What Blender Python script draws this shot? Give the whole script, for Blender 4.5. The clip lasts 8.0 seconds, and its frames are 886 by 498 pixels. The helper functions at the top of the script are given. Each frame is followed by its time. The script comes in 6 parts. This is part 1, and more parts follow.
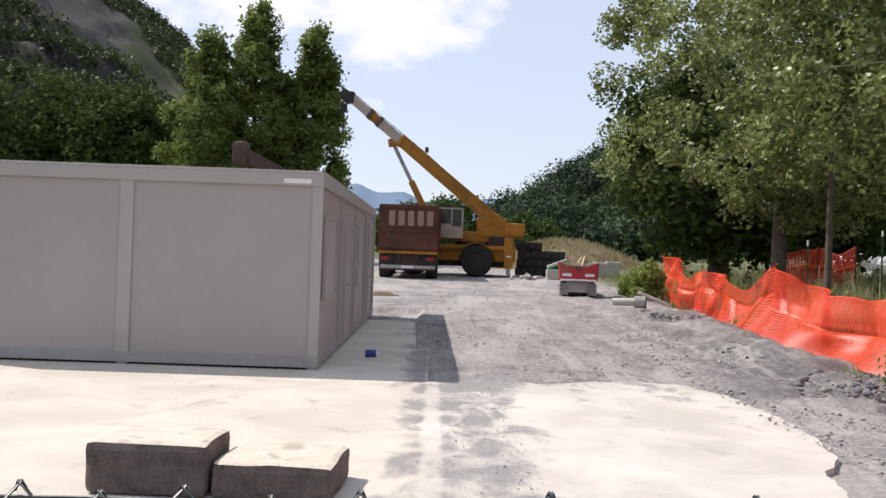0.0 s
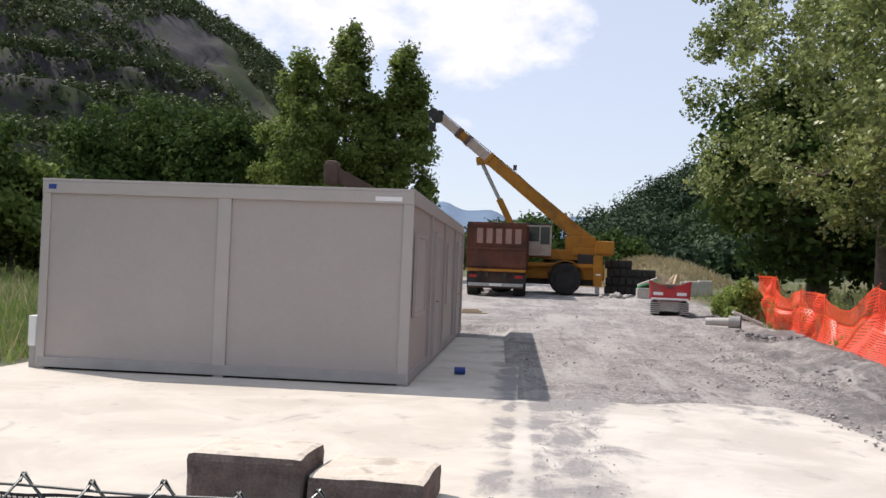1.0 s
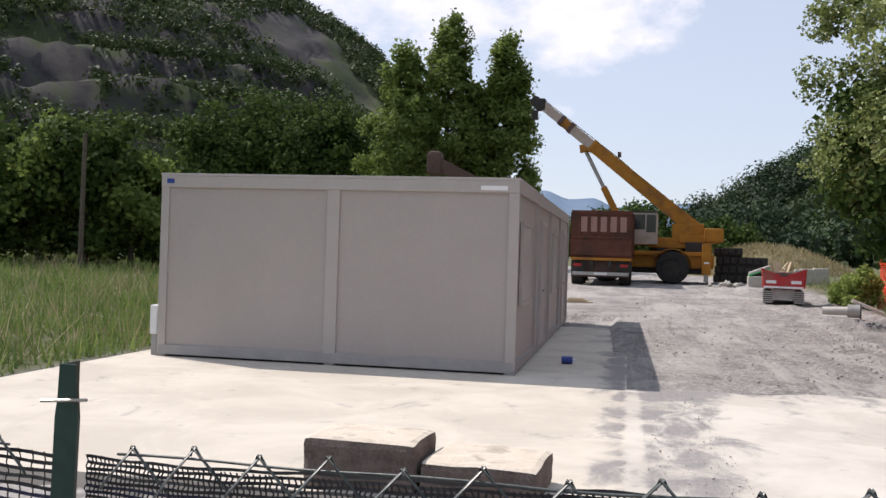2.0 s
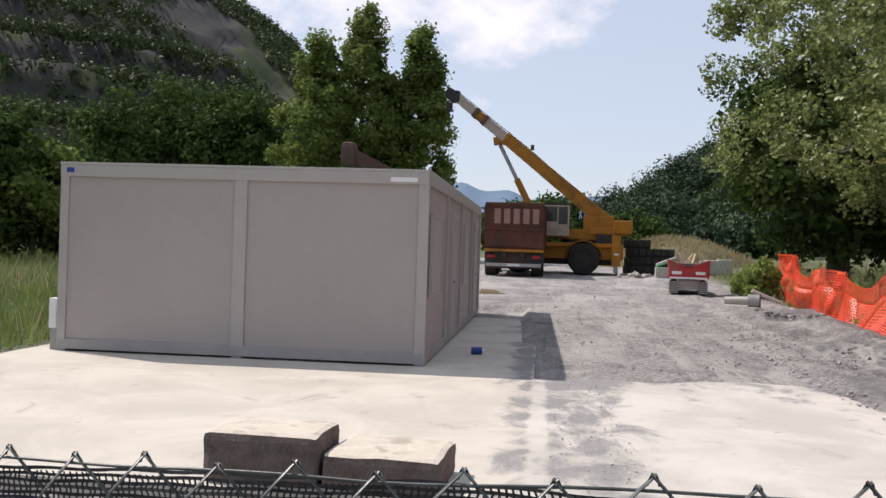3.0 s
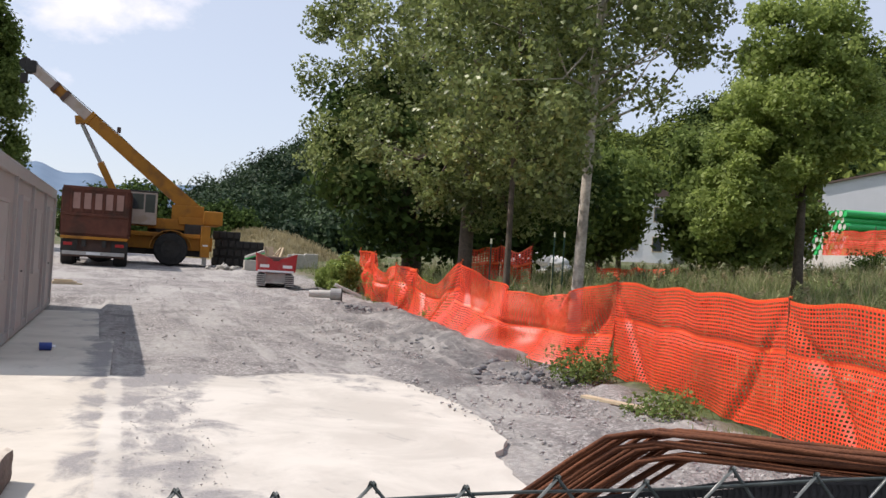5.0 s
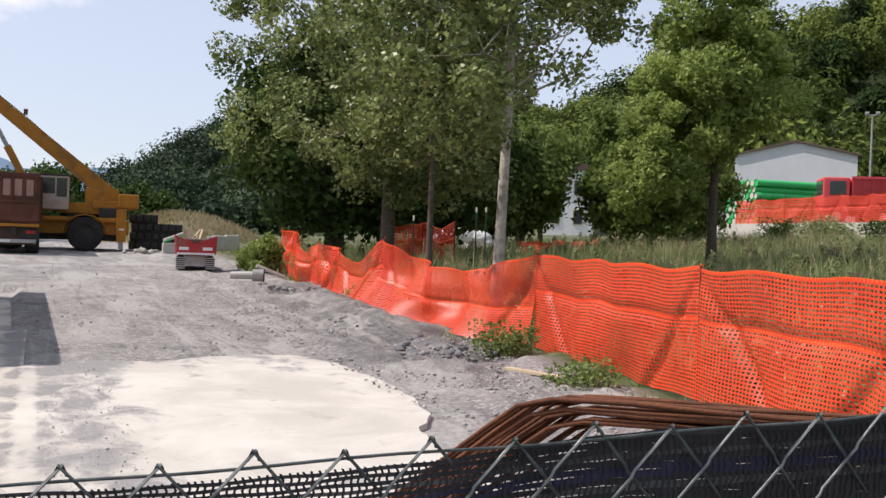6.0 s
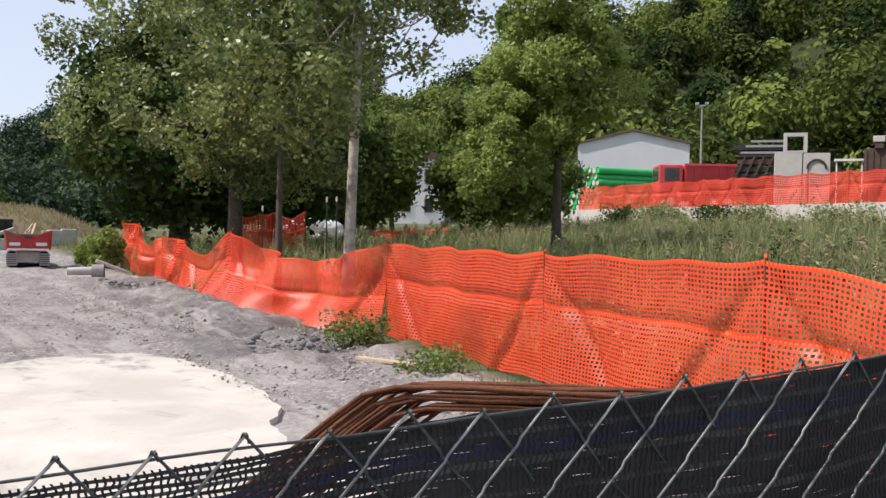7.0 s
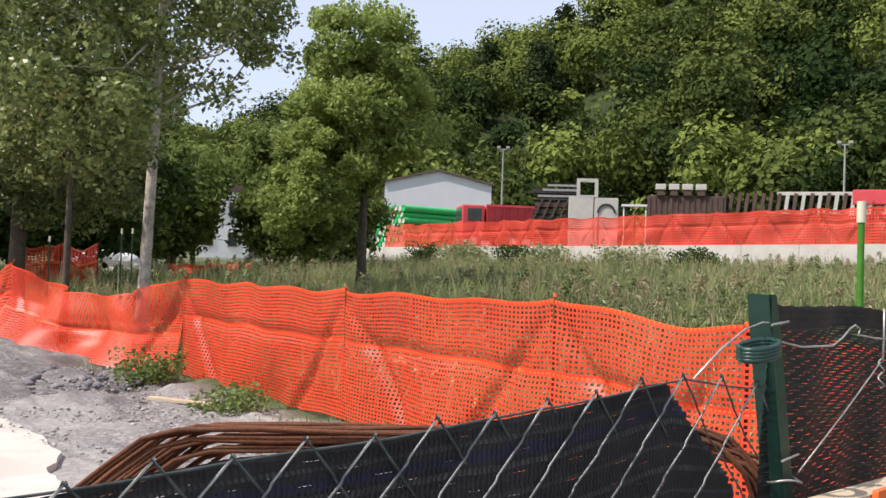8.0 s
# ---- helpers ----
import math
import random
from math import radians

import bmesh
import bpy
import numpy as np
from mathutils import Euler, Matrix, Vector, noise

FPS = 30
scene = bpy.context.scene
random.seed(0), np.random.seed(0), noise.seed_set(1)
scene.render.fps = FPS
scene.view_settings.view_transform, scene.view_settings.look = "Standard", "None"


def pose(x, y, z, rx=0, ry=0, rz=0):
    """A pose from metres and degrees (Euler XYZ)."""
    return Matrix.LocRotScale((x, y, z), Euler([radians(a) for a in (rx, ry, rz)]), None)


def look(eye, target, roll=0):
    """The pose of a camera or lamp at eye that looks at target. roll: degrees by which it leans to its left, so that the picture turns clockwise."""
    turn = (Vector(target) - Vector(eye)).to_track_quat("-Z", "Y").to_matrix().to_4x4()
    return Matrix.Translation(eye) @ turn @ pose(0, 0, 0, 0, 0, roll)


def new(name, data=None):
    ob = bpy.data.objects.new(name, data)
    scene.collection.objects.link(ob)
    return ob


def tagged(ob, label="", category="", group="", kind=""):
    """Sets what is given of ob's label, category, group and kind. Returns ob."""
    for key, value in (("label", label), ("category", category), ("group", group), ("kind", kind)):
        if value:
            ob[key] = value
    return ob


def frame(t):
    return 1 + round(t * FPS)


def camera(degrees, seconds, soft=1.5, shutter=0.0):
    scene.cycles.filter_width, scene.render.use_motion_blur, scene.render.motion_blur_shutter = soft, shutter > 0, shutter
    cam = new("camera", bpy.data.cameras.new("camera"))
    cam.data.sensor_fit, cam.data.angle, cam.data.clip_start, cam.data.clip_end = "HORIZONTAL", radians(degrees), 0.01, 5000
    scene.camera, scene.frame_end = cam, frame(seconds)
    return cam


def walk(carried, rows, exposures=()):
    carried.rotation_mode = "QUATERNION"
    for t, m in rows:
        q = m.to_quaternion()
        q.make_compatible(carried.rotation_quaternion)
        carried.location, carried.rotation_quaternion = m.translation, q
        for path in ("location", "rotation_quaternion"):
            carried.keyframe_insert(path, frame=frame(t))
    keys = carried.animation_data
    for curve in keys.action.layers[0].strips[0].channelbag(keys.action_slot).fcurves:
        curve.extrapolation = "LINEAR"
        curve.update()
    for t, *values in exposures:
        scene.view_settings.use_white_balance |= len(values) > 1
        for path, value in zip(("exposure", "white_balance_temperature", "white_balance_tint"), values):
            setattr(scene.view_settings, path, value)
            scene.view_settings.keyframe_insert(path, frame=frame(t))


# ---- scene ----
EXPO = -0.12
cam = camera(51.6, 8.0)
PATH = [
    (0, (-0.511, 0.238, 1.593), (-0.493, 2.238, 1.603), 2.0),
    (0.5, (-0.520, 0.232, 1.592), (-0.599, 2.230, 1.619), 2.0),
    (1, (-0.545, 0.222, 1.587), (-0.718, 2.214, 1.629), 2.2),
    (1.5, (-0.577, 0.222, 1.574), (-0.904, 2.195, 1.602), 1.8),
    (1.7, (-0.599, 0.219, 1.575), (-0.993, 2.179, 1.593), 1.8),
    (2.8, (-0.536, 0.225, 1.576), (-0.85, 2.2, 1.577), 1.4),
    (3, (-0.507, 0.227, 1.580), (-0.719, 2.216, 1.579), 1.8),
    (3.5, (-0.479, 0.229, 1.579), (-0.42, 2.228, 1.567), 1.9),
    (4, (-0.483, 0.193, 1.593), (-0.234, 2.177, 1.594), 2.5),
    (4.5, (-0.47, 0.189, 1.598), (0.002, 2.132, 1.627), 3.3),
    (4.7, (-0.468, 0.221, 1.6), (0.105, 2.137, 1.636), 3.8),
    (5.8, (-0.444, 0.159, 1.602), (0.32, 2.008, 1.586), 2.3),
    (6, (-0.438, 0.158, 1.602), (0.372, 1.986, 1.583), 2.1),
    (6.5, (-0.424, 0.147, 1.604), (0.53, 1.904, 1.566), 1.5),
    (7, (-0.41, 0.132, 1.607), (0.682, 1.807, 1.573), 1.1),
    (7.5, (-0.397, 0.12, 1.611), (0.825, 1.703, 1.614), 1.5),
    (8, (-0.381, 0.089, 1.617), (1.035, 1.501, 1.673), 1.9),
]
walk(cam, [(t, look(e, g, r)) for t, e, g, r in PATH], [(0.0, EXPO + 0.05, 6550, 15), (1.5, EXPO, 6550, 15), (3.5, EXPO - 0.15, 6550, 15), (4.5, EXPO - 0.05, 6550, 15), (6.5, EXPO, 6550, 15), (8.0, EXPO + 0.2, 6550, 15)])

# ---- world and sun ----
SUN_DIR = Vector((-1.83, 0.75, 2.6)).normalized()
world = bpy.data.worlds.new("world")
scene.world = world
world.use_nodes = True
wn, wl = world.node_tree.nodes, world.node_tree.links
sky = wn.new("ShaderNodeTexSky")
sky.sky_type, sky.sun_disc = "NISHITA", False
sky.sun_elevation = math.asin(SUN_DIR.z)
sky.sun_rotation = math.atan2(SUN_DIR.x, SUN_DIR.y)
sky.air_density, sky.dust_density, sky.ozone_density = 1.0, 0.7, 1.0
coord = wn.new("ShaderNodeTexCoord")
stretch = wn.new("ShaderNodeMapping")
stretch.inputs["Scale"].default_value = (1.0, 1.0, 1.7)
cloud = wn.new("ShaderNodeTexNoise")
cloud.inputs["Scale"].default_value, cloud.inputs["Detail"].default_value, cloud.inputs["Roughness"].default_value = 7.0, 8, 0.58
toward = wn.new("ShaderNodeVectorMath")
toward.operation = "DISTANCE"
toward.inputs[1].default_value = (math.sin(radians(-8.5)) * 0.965, math.cos(radians(-8.5)) * 0.965, 0.27 * 2.2)
flat = wn.new("ShaderNodeMapping")
flat.inputs["Scale"].default_value = (1.0, 1.0, 2.2)
near = wn.new("ShaderNodeMapRange")
near.inputs["From Min"].default_value, near.inputs["From Max"].default_value = 0.05, 0.30
near.inputs["To Min"].default_value, near.inputs["To Max"].default_value = 0.22, -0.22
bank_sum = wn.new("ShaderNodeMath")
ramp = wn.new("ShaderNodeValToRGB")
ramp.color_ramp.elements[0].position, ramp.color_ramp.elements[1].position = 0.47, 0.66
mixc = wn.new("ShaderNodeMix")
mixc.data_type = "RGBA"
mixc.inputs["B"].default_value = (10.2, 10.1, 10.6, 1)
wl.new(coord.outputs["Generated"], stretch.inputs["Vector"])
wl.new(stretch.outputs["Vector"], cloud.inputs["Vector"])
wl.new(coord.outputs["Generated"], flat.inputs["Vector"])
wl.new(flat.outputs["Vector"], toward.inputs[0])
wl.new(toward.outputs["Value"], near.inputs["Value"])
wl.new(cloud.outputs["Fac"], bank_sum.inputs[0])
wl.new(near.outputs["Result"], bank_sum.inputs[1])
wl.new(bank_sum.outputs[0], ramp.inputs["Fac"])
wl.new(ramp.outputs["Color"], mixc.inputs["Factor"])
haze = wn.new("ShaderNodeMix")
haze.data_type = "RGBA"
haze.inputs["Factor"].default_value = 0.55
haze.inputs["B"].default_value = (8.2, 9.1, 10.5, 1)
wl.new(sky.outputs["Color"], haze.inputs["A"])
wl.new(haze.outputs["Result"], mixc.inputs["A"])
wl.new(mixc.outputs["Result"], wn["Background"].inputs["Color"])
wn["Background"].inputs["Strength"].default_value = 0.12
sun = new("sun", bpy.data.lights.new("sun", "SUN"))
sun.data.energy, sun.data.angle, sun.data.color = 5.0, radians(0.53), (1.0, 0.95, 0.87)
sun.matrix_world = look(SUN_DIR * 60, (0, 0, 0))


# ---- materials ----
def material(name, low, high, scale=6.0, rough=0.8, metal=0.0, bump=0.15, fine=60.0, spec=0.3, pieces=False, stain=None, stain_scale=0.6, stain_amount=0.5):
    """Two scales of variation between two colours, fine relief, optional stains and a shade of its own for each piece."""
    m = bpy.data.materials.new(name)
    m.use_nodes = True
    n, l = m.node_tree.nodes, m.node_tree.links
    b = n["Principled BSDF"]
    tc = n.new("ShaderNodeTexCoord")
    big = n.new("ShaderNodeTexNoise")
    big.inputs["Scale"].default_value, big.inputs["Detail"].default_value, big.inputs["Roughness"].default_value = scale, 6, 0.65
    small = n.new("ShaderNodeTexNoise")
    small.inputs["Scale"].default_value, small.inputs["Detail"].default_value = fine, 4
    l.new(tc.outputs["Object"], big.inputs["Vector"])
    l.new(tc.outputs["Object"], small.inputs["Vector"])
    add = n.new("ShaderNodeMath")
    add.operation = "MULTIPLY_ADD"
    l.new(small.outputs["Fac"], add.inputs[0])
    add.inputs[1].default_value = 0.5
    l.new(big.outputs["Fac"], add.inputs[2])
    sub = n.new("ShaderNodeMapRange")
    sub.inputs["From Min"].default_value, sub.inputs["From Max"].default_value = 0.5, 1.0
    l.new(add.outputs[0], sub.inputs["Value"])
    mix = n.new("ShaderNodeMix")
    mix.data_type = "RGBA"
    mix.inputs["A"].default_value, mix.inputs["B"].default_value = (*low, 1), (*high, 1)
    l.new(sub.outputs["Result"], mix.inputs["Factor"])
    out = mix.outputs["Result"]
    if stain:
        st = n.new("ShaderNodeTexNoise")
        st.inputs["Scale"].default_value, st.inputs["Detail"].default_value, st.inputs["Distortion"].default_value = stain_scale, 8, 0.6
        l.new(tc.outputs["Object"], st.inputs["Vector"])
        sr = n.new("ShaderNodeMapRange")
        sr.inputs["From Min"].default_value, sr.inputs["From Max"].default_value, sr.inputs["To Max"].default_value = 0.52, 0.66, stain_amount
        l.new(st.outputs["Fac"], sr.inputs["Value"])
        sm = n.new("ShaderNodeMix")
        sm.data_type = "RGBA"
        sm.inputs["B"].default_value = (*stain, 1)
        l.new(sr.outputs["Result"], sm.inputs["Factor"])
        l.new(out, sm.inputs["A"])
        out = sm.outputs["Result"]
    if pieces:
        oi = n.new("ShaderNodeObjectInfo")
        pr = n.new("ShaderNodeMapRange")
        pr.inputs["To Min"].default_value, pr.inputs["To Max"].default_value = 0.75, 1.2
        l.new(oi.outputs["Random"], pr.inputs["Value"])
        hv = n.new("ShaderNodeHueSaturation")
        l.new(pr.outputs["Result"], hv.inputs["Value"])
        l.new(out, hv.inputs["Color"])
        out = hv.outputs["Color"]
    l.new(out, b.inputs["Base Color"])
    b.inputs["Roughness"].default_value, b.inputs["Metallic"].default_value = rough, metal
    b.inputs["Specular IOR Level"].default_value = spec
    if bump:
        bp = n.new("ShaderNodeBump")
        bp.inputs["Strength"].default_value, bp.inputs["Distance"].default_value = bump, 0.02
        l.new(add.outputs[0], bp.inputs["Height"])
        l.new(bp.outputs["Normal"], b.inputs["Normal"])
    return m


def leaf_material(name, dark, light, gloss=0.25, through_light=0.35, patch=0.25, tone=0.0, rough=0.5):
    """Foliage: a shade for each leaf, patches of lighter growth, light that comes through."""
    m = bpy.data.materials.new(name)
    m.use_nodes = True
    n, l = m.node_tree.nodes, m.node_tree.links
    b, out = n["Principled BSDF"], n["Material Output"]
    geo = n.new("ShaderNodeNewGeometry")
    tc = n.new("ShaderNodeTexCoord")
    nz = n.new("ShaderNodeTexNoise")
    nz.inputs["Scale"].default_value, nz.inputs["Detail"].default_value = patch, 3
    l.new(tc.outputs["Object"], nz.inputs["Vector"])
    ad = n.new("ShaderNodeMath")
    ad.operation = "MULTIPLY_ADD"
    l.new(geo.outputs["Random Per Island"], ad.inputs[0])
    ad.inputs[1].default_value = 0.5 if not tone else 0.12
    l.new(nz.outputs["Fac"], ad.inputs[2])
    total = ad.outputs[0]
    if tone:
        ta = n.new("ShaderNodeAttribute")
        ta.attribute_name = "tone"
        tm = n.new("ShaderNodeMath")
        tm.operation = "MULTIPLY_ADD"
        l.new(ta.outputs["Fac"], tm.inputs[0])
        tm.inputs[1].default_value = tone
        l.new(total, tm.inputs[2])
        # sprays of leaves within a crown: a lighter and darker grain and a rough relief
        grain = n.new("ShaderNodeTexNoise")
        grain.inputs["Scale"].default_value, grain.inputs["Detail"].default_value, grain.inputs["Roughness"].default_value = 1.1, 7, 0.72
        l.new(tc.outputs["Object"], grain.inputs["Vector"])
        gm = n.new("ShaderNodeMath")
        gm.operation = "MULTIPLY_ADD"
        l.new(grain.outputs["Fac"], gm.inputs[0])
        gm.inputs[1].default_value = 0.9
        l.new(tm.outputs[0], gm.inputs[2])
        gs = n.new("ShaderNodeMath")
        gs.operation = "SUBTRACT"
        l.new(gm.outputs[0], gs.inputs[0])
        gs.inputs[1].default_value = 0.45
        total = gs.outputs[0]
    mr = n.new("ShaderNodeMapRange")
    mr.inputs["From Min"].default_value, mr.inputs["From Max"].default_value = (0.55, 0.72 + tone) if tone else (0.4, 1.1)
    l.new(total, mr.inputs["Value"])
    mix = n.new("ShaderNodeMix")
    mix.data_type = "RGBA"
    mix.inputs["A"].default_value, mix.inputs["B"].default_value = (*dark, 1), (*light, 1)
    l.new(mr.outputs["Result"], mix.inputs["Factor"])
    l.new(mix.outputs["Result"], b.inputs["Base Color"])
    b.inputs["Roughness"].default_value, b.inputs["Specular IOR Level"].default_value = rough, gloss
    tr = n.new("ShaderNodeBsdfTranslucent")
    l.new(mix.outputs["Result"], tr.inputs["Color"])
    ms = n.new("ShaderNodeMixShader")
    ms.inputs["Fac"].default_value = through_light
    l.new(b.outputs["BSDF"], ms.inputs[1])
    l.new(tr.outputs["BSDF"], ms.inputs[2])
    l.new(ms.outputs["Shader"], out.inputs["Surface"])
    return m


M_CONCRETE = material("pale_concrete", (0.50, 0.455, 0.39), (0.64, 0.59, 0.51), 0.9, 0.9, bump=0.25, fine=25, stain=(0.50, 0.46, 0.40), stain_scale=0.7, stain_amount=0.5)
M_POURED = material("spilled_concrete", (0.47, 0.43, 0.38), (0.62, 0.58, 0.51), 1.3, 0.95, bump=0.4, fine=18, stain=(0.36, 0.34, 0.32), stain_scale=0.8, stain_amount=0.75)
# concrete blocks: sun on the tops and shade on the faces put into two colours
M_BLOCK_TOP = material("block_sunlit_top", (0.56, 0.49, 0.40), (0.66, 0.59, 0.50), 5, 0.95, bump=0.6, fine=40, stain=(0.25, 0.20, 0.16), stain_scale=6)
M_BLOCK = material("weathered_block_shaded", (0.085, 0.066, 0.058), (0.22, 0.175, 0.15), 7, 0.95, bump=0.7, fine=50, stain=(0.16, 0.14, 0.13), stain_scale=4)
M_CABIN = material("cabin_white", (0.36, 0.325, 0.305), (0.40, 0.36, 0.34), 0.8, 0.5, bump=0.02, fine=20, spec=0.4)
M_CABIN_TRIM = material("cabin_trim", (0.38, 0.35, 0.33), (0.425, 0.392, 0.372), 2, 0.45, bump=0.03, fine=30, spec=0.4)
M_CABIN_BASE = material("cabin_base", (0.29, 0.28, 0.275), (0.37, 0.36, 0.35), 3, 0.6, bump=0.05)
M_SHUTTER = material("shutter_grey", (0.40, 0.38, 0.37), (0.48, 0.46, 0.44), 3, 0.5, bump=0.05)
M_NET = material("orange_net", (0.74, 0.046, 0.017), (0.88, 0.086, 0.028), 2.5, 0.45, bump=0.1, spec=0.5)
M_NET_BAND = material("orange_band", (0.85, 0.13, 0.03), (0.92, 0.20, 0.05), 4, 0.4, bump=0.05, spec=0.5)
M_NET_FAR = material("faded_net", (0.60, 0.05, 0.028), (0.72, 0.085, 0.045), 0.8, 0.6, bump=0.1)
M_BARK = material("poplar_bark", (0.26, 0.23, 0.19), (0.62, 0.56, 0.47), 4, 0.9, bump=0.9, fine=24, stain=(0.09, 0.075, 0.06), stain_scale=1.6, stain_amount=0.9)
M_BARK_DARK = material("dark_bark", (0.06, 0.05, 0.04), (0.16, 0.13, 0.10), 6, 0.95, bump=0.8, fine=30)
M_LEAF_POPLAR = leaf_material("poplar_leaf", (0.045, 0.075, 0.018), (0.38, 0.44, 0.15), 0.55, 0.36, 0.5, rough=0.45)
M_LEAF_DARK = leaf_material("dark_leaf", (0.026, 0.05, 0.015), (0.10, 0.15, 0.04), 0.06, 0.3, 0.35, rough=0.7)
M_LEAF_BRIGHT = leaf_material("bright_leaf", (0.08, 0.125, 0.03), (0.245, 0.31, 0.085), 0.15, 0.45, 0.35, rough=0.6)
M_LEAF_MEADOW = leaf_material("meadow_tree_leaf", (0.12, 0.18, 0.04), (0.42, 0.50, 0.15), 0.25, 0.5, 0.5, rough=0.5)
M_LEAF_WOOD = leaf_material("wood_leaf", (0.022, 0.042, 0.012), (0.23, 0.28, 0.065), 0.06, 0.2, 0.02, tone=0.85, rough=0.7)
M_LEAF_FARWOOD = leaf_material("far_wood_leaf", (0.022, 0.042, 0.022), (0.075, 0.115, 0.05), 0.1, 0.15, 0.03, tone=0.5)
M_LEAF_CONIFER = leaf_material("conifer_needles", (0.018, 0.034, 0.014), (0.06, 0.085, 0.032), 0.05, 0.15, 0.2, rough=0.8)
M_LEAF_SCRUB = leaf_material("scrub_leaf", (0.03, 0.05, 0.02), (0.09, 0.115, 0.045), 0.1, 0.2, 0.03)
M_WEED = leaf_material("weed", (0.12, 0.15, 0.06), (0.40, 0.42, 0.20), 0.2, 0.3, 0.3)
M_GRASS = leaf_material("meadow_grass", (0.085, 0.14, 0.035), (0.25, 0.32, 0.10), 0.2, 0.35, 0.25)
M_STRAW = leaf_material("dry_grass", (0.26, 0.22, 0.12), (0.48, 0.42, 0.26), 0.1, 0.3, 0.3)
# far hills: the blue of the air's haze is painted into the surface colour
M_HAZED_HILL = material("distant_hills", (0.10, 0.16, 0.24), (0.15, 0.21, 0.29), 0.01, 1.0, bump=0)
M_CRANE = material("crane_yellow", (0.33, 0.135, 0.014), (0.46, 0.195, 0.02), 2, 0.55, bump=0.05, stain=(0.15, 0.07, 0.025), stain_scale=1.3, stain_amount=0.65)
M_CRANE_PALE = material("boom_tip_paint", (0.40, 0.32, 0.27), (0.52, 0.43, 0.37), 2, 0.5, bump=0.05, stain=(0.35, 0.25, 0.15), stain_scale=2)
M_RUST_RED = material("rusty_tipper_red", (0.075, 0.028, 0.019), (0.155, 0.058, 0.038), 2, 0.8, bump=0.3, stain=(0.06, 0.035, 0.025), stain_scale=1.2, stain_amount=0.8)
M_TIPPER_PALE = material("dusty_tipper_panel", (0.30, 0.17, 0.14), (0.40, 0.25, 0.21), 2, 0.8, bump=0.2)
M_DARK = material("dark_steel", (0.025, 0.024, 0.024), (0.06, 0.055, 0.05), 4, 0.7, bump=0.1)
M_RUBBER = material("tyre_rubber", (0.018, 0.018, 0.019), (0.05, 0.048, 0.045), 6, 0.9, bump=0.2)
M_STEEL = material("dull_steel", (0.30, 0.29, 0.28), (0.46, 0.45, 0.43), 5, 0.5, metal=0.4, bump=0.1)
M_RED = material("machine_red", (0.36, 0.03, 0.035), (0.48, 0.05, 0.05), 3, 0.45, bump=0.05, stain=(0.25, 0.15, 0.12), stain_scale=2)
M_TRUCK_RED = material("truck_red", (0.62, 0.06, 0.07), (0.75, 0.11, 0.12), 1, 0.5, bump=0.05)
M_GREEN_POST = material("green_post", (0.008, 0.034, 0.026), (0.02, 0.065, 0.05), 12, 0.35, bump=0.06, spec=0.5)
# rear fence strands: shade put into the coat colour; line wires are simply dark
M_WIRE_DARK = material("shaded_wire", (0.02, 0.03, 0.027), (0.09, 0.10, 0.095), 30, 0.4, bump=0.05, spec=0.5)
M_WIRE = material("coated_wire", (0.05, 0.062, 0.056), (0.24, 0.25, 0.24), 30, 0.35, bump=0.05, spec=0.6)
M_WIRE_BARE = material("bare_wire", (0.38, 0.36, 0.32), (0.58, 0.56, 0.52), 30, 0.4, metal=0.6, bump=0.05)
M_SHADE = material("black_shade_cloth", (0.010, 0.010, 0.012), (0.028, 0.027, 0.03), 8, 0.6, bump=0.1, spec=0.4)
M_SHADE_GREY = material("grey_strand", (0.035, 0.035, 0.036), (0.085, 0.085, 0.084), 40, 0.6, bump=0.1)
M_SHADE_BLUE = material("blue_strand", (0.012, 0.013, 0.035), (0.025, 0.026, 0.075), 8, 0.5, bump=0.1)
M_REBAR = material("rusty_bar", (0.07, 0.026, 0.015), (0.21, 0.075, 0.032), 6, 0.8, bump=0.4, fine=120, stain=(0.06, 0.03, 0.025), stain_scale=3)
M_WOOD = material("raw_timber", (0.42, 0.33, 0.22), (0.58, 0.48, 0.34), 4, 0.8, bump=0.3, fine=60)
M_STONE = material("pale_stone", (0.36, 0.34, 0.31), (0.56, 0.53, 0.48), 3, 0.95, bump=0.6, fine=20)
M_GRAVEL = material("grey_stone", (0.235, 0.22, 0.212), (0.50, 0.47, 0.45), 6, 0.95, bump=0.5, fine=30, pieces=False)
M_SOIL = material("dark_soil", (0.10, 0.10, 0.105), (0.23, 0.225, 0.23), 6, 1.0, bump=0.8, fine=30)
M_WHITE = material("white_paint", (0.70, 0.70, 0.70), (0.82, 0.82, 0.82), 3, 0.5, bump=0.03)
M_SHED = material("shed_white", (0.56, 0.57, 0.60), (0.64, 0.65, 0.68), 0.5, 0.6, bump=0.02)
M_SHED_GREY = material("shed_grey", (0.26, 0.27, 0.29), (0.33, 0.34, 0.36), 0.5, 0.7, bump=0.02)
M_ROOF = material("roof_brown", (0.10, 0.07, 0.06), (0.16, 0.11, 0.09), 1, 0.8, bump=0.1)
M_GREEN_PIPE = material("green_pipe", (0.02, 0.42, 0.10), (0.04, 0.56, 0.16), 1, 0.4, bump=0.02, spec=0.5)
M_PRECAST = material("precast_grey", (0.46, 0.44, 0.40), (0.60, 0.57, 0.52), 1.5, 0.9, bump=0.2)
M_BROWN = material("brown_steel", (0.07, 0.045, 0.038), (0.14, 0.09, 0.075), 1.5, 0.8, bump=0.1)
M_LIME = material("lime_post", (0.04, 0.17, 0.02), (0.08, 0.26, 0.03), 6, 0.45, bump=0.03)
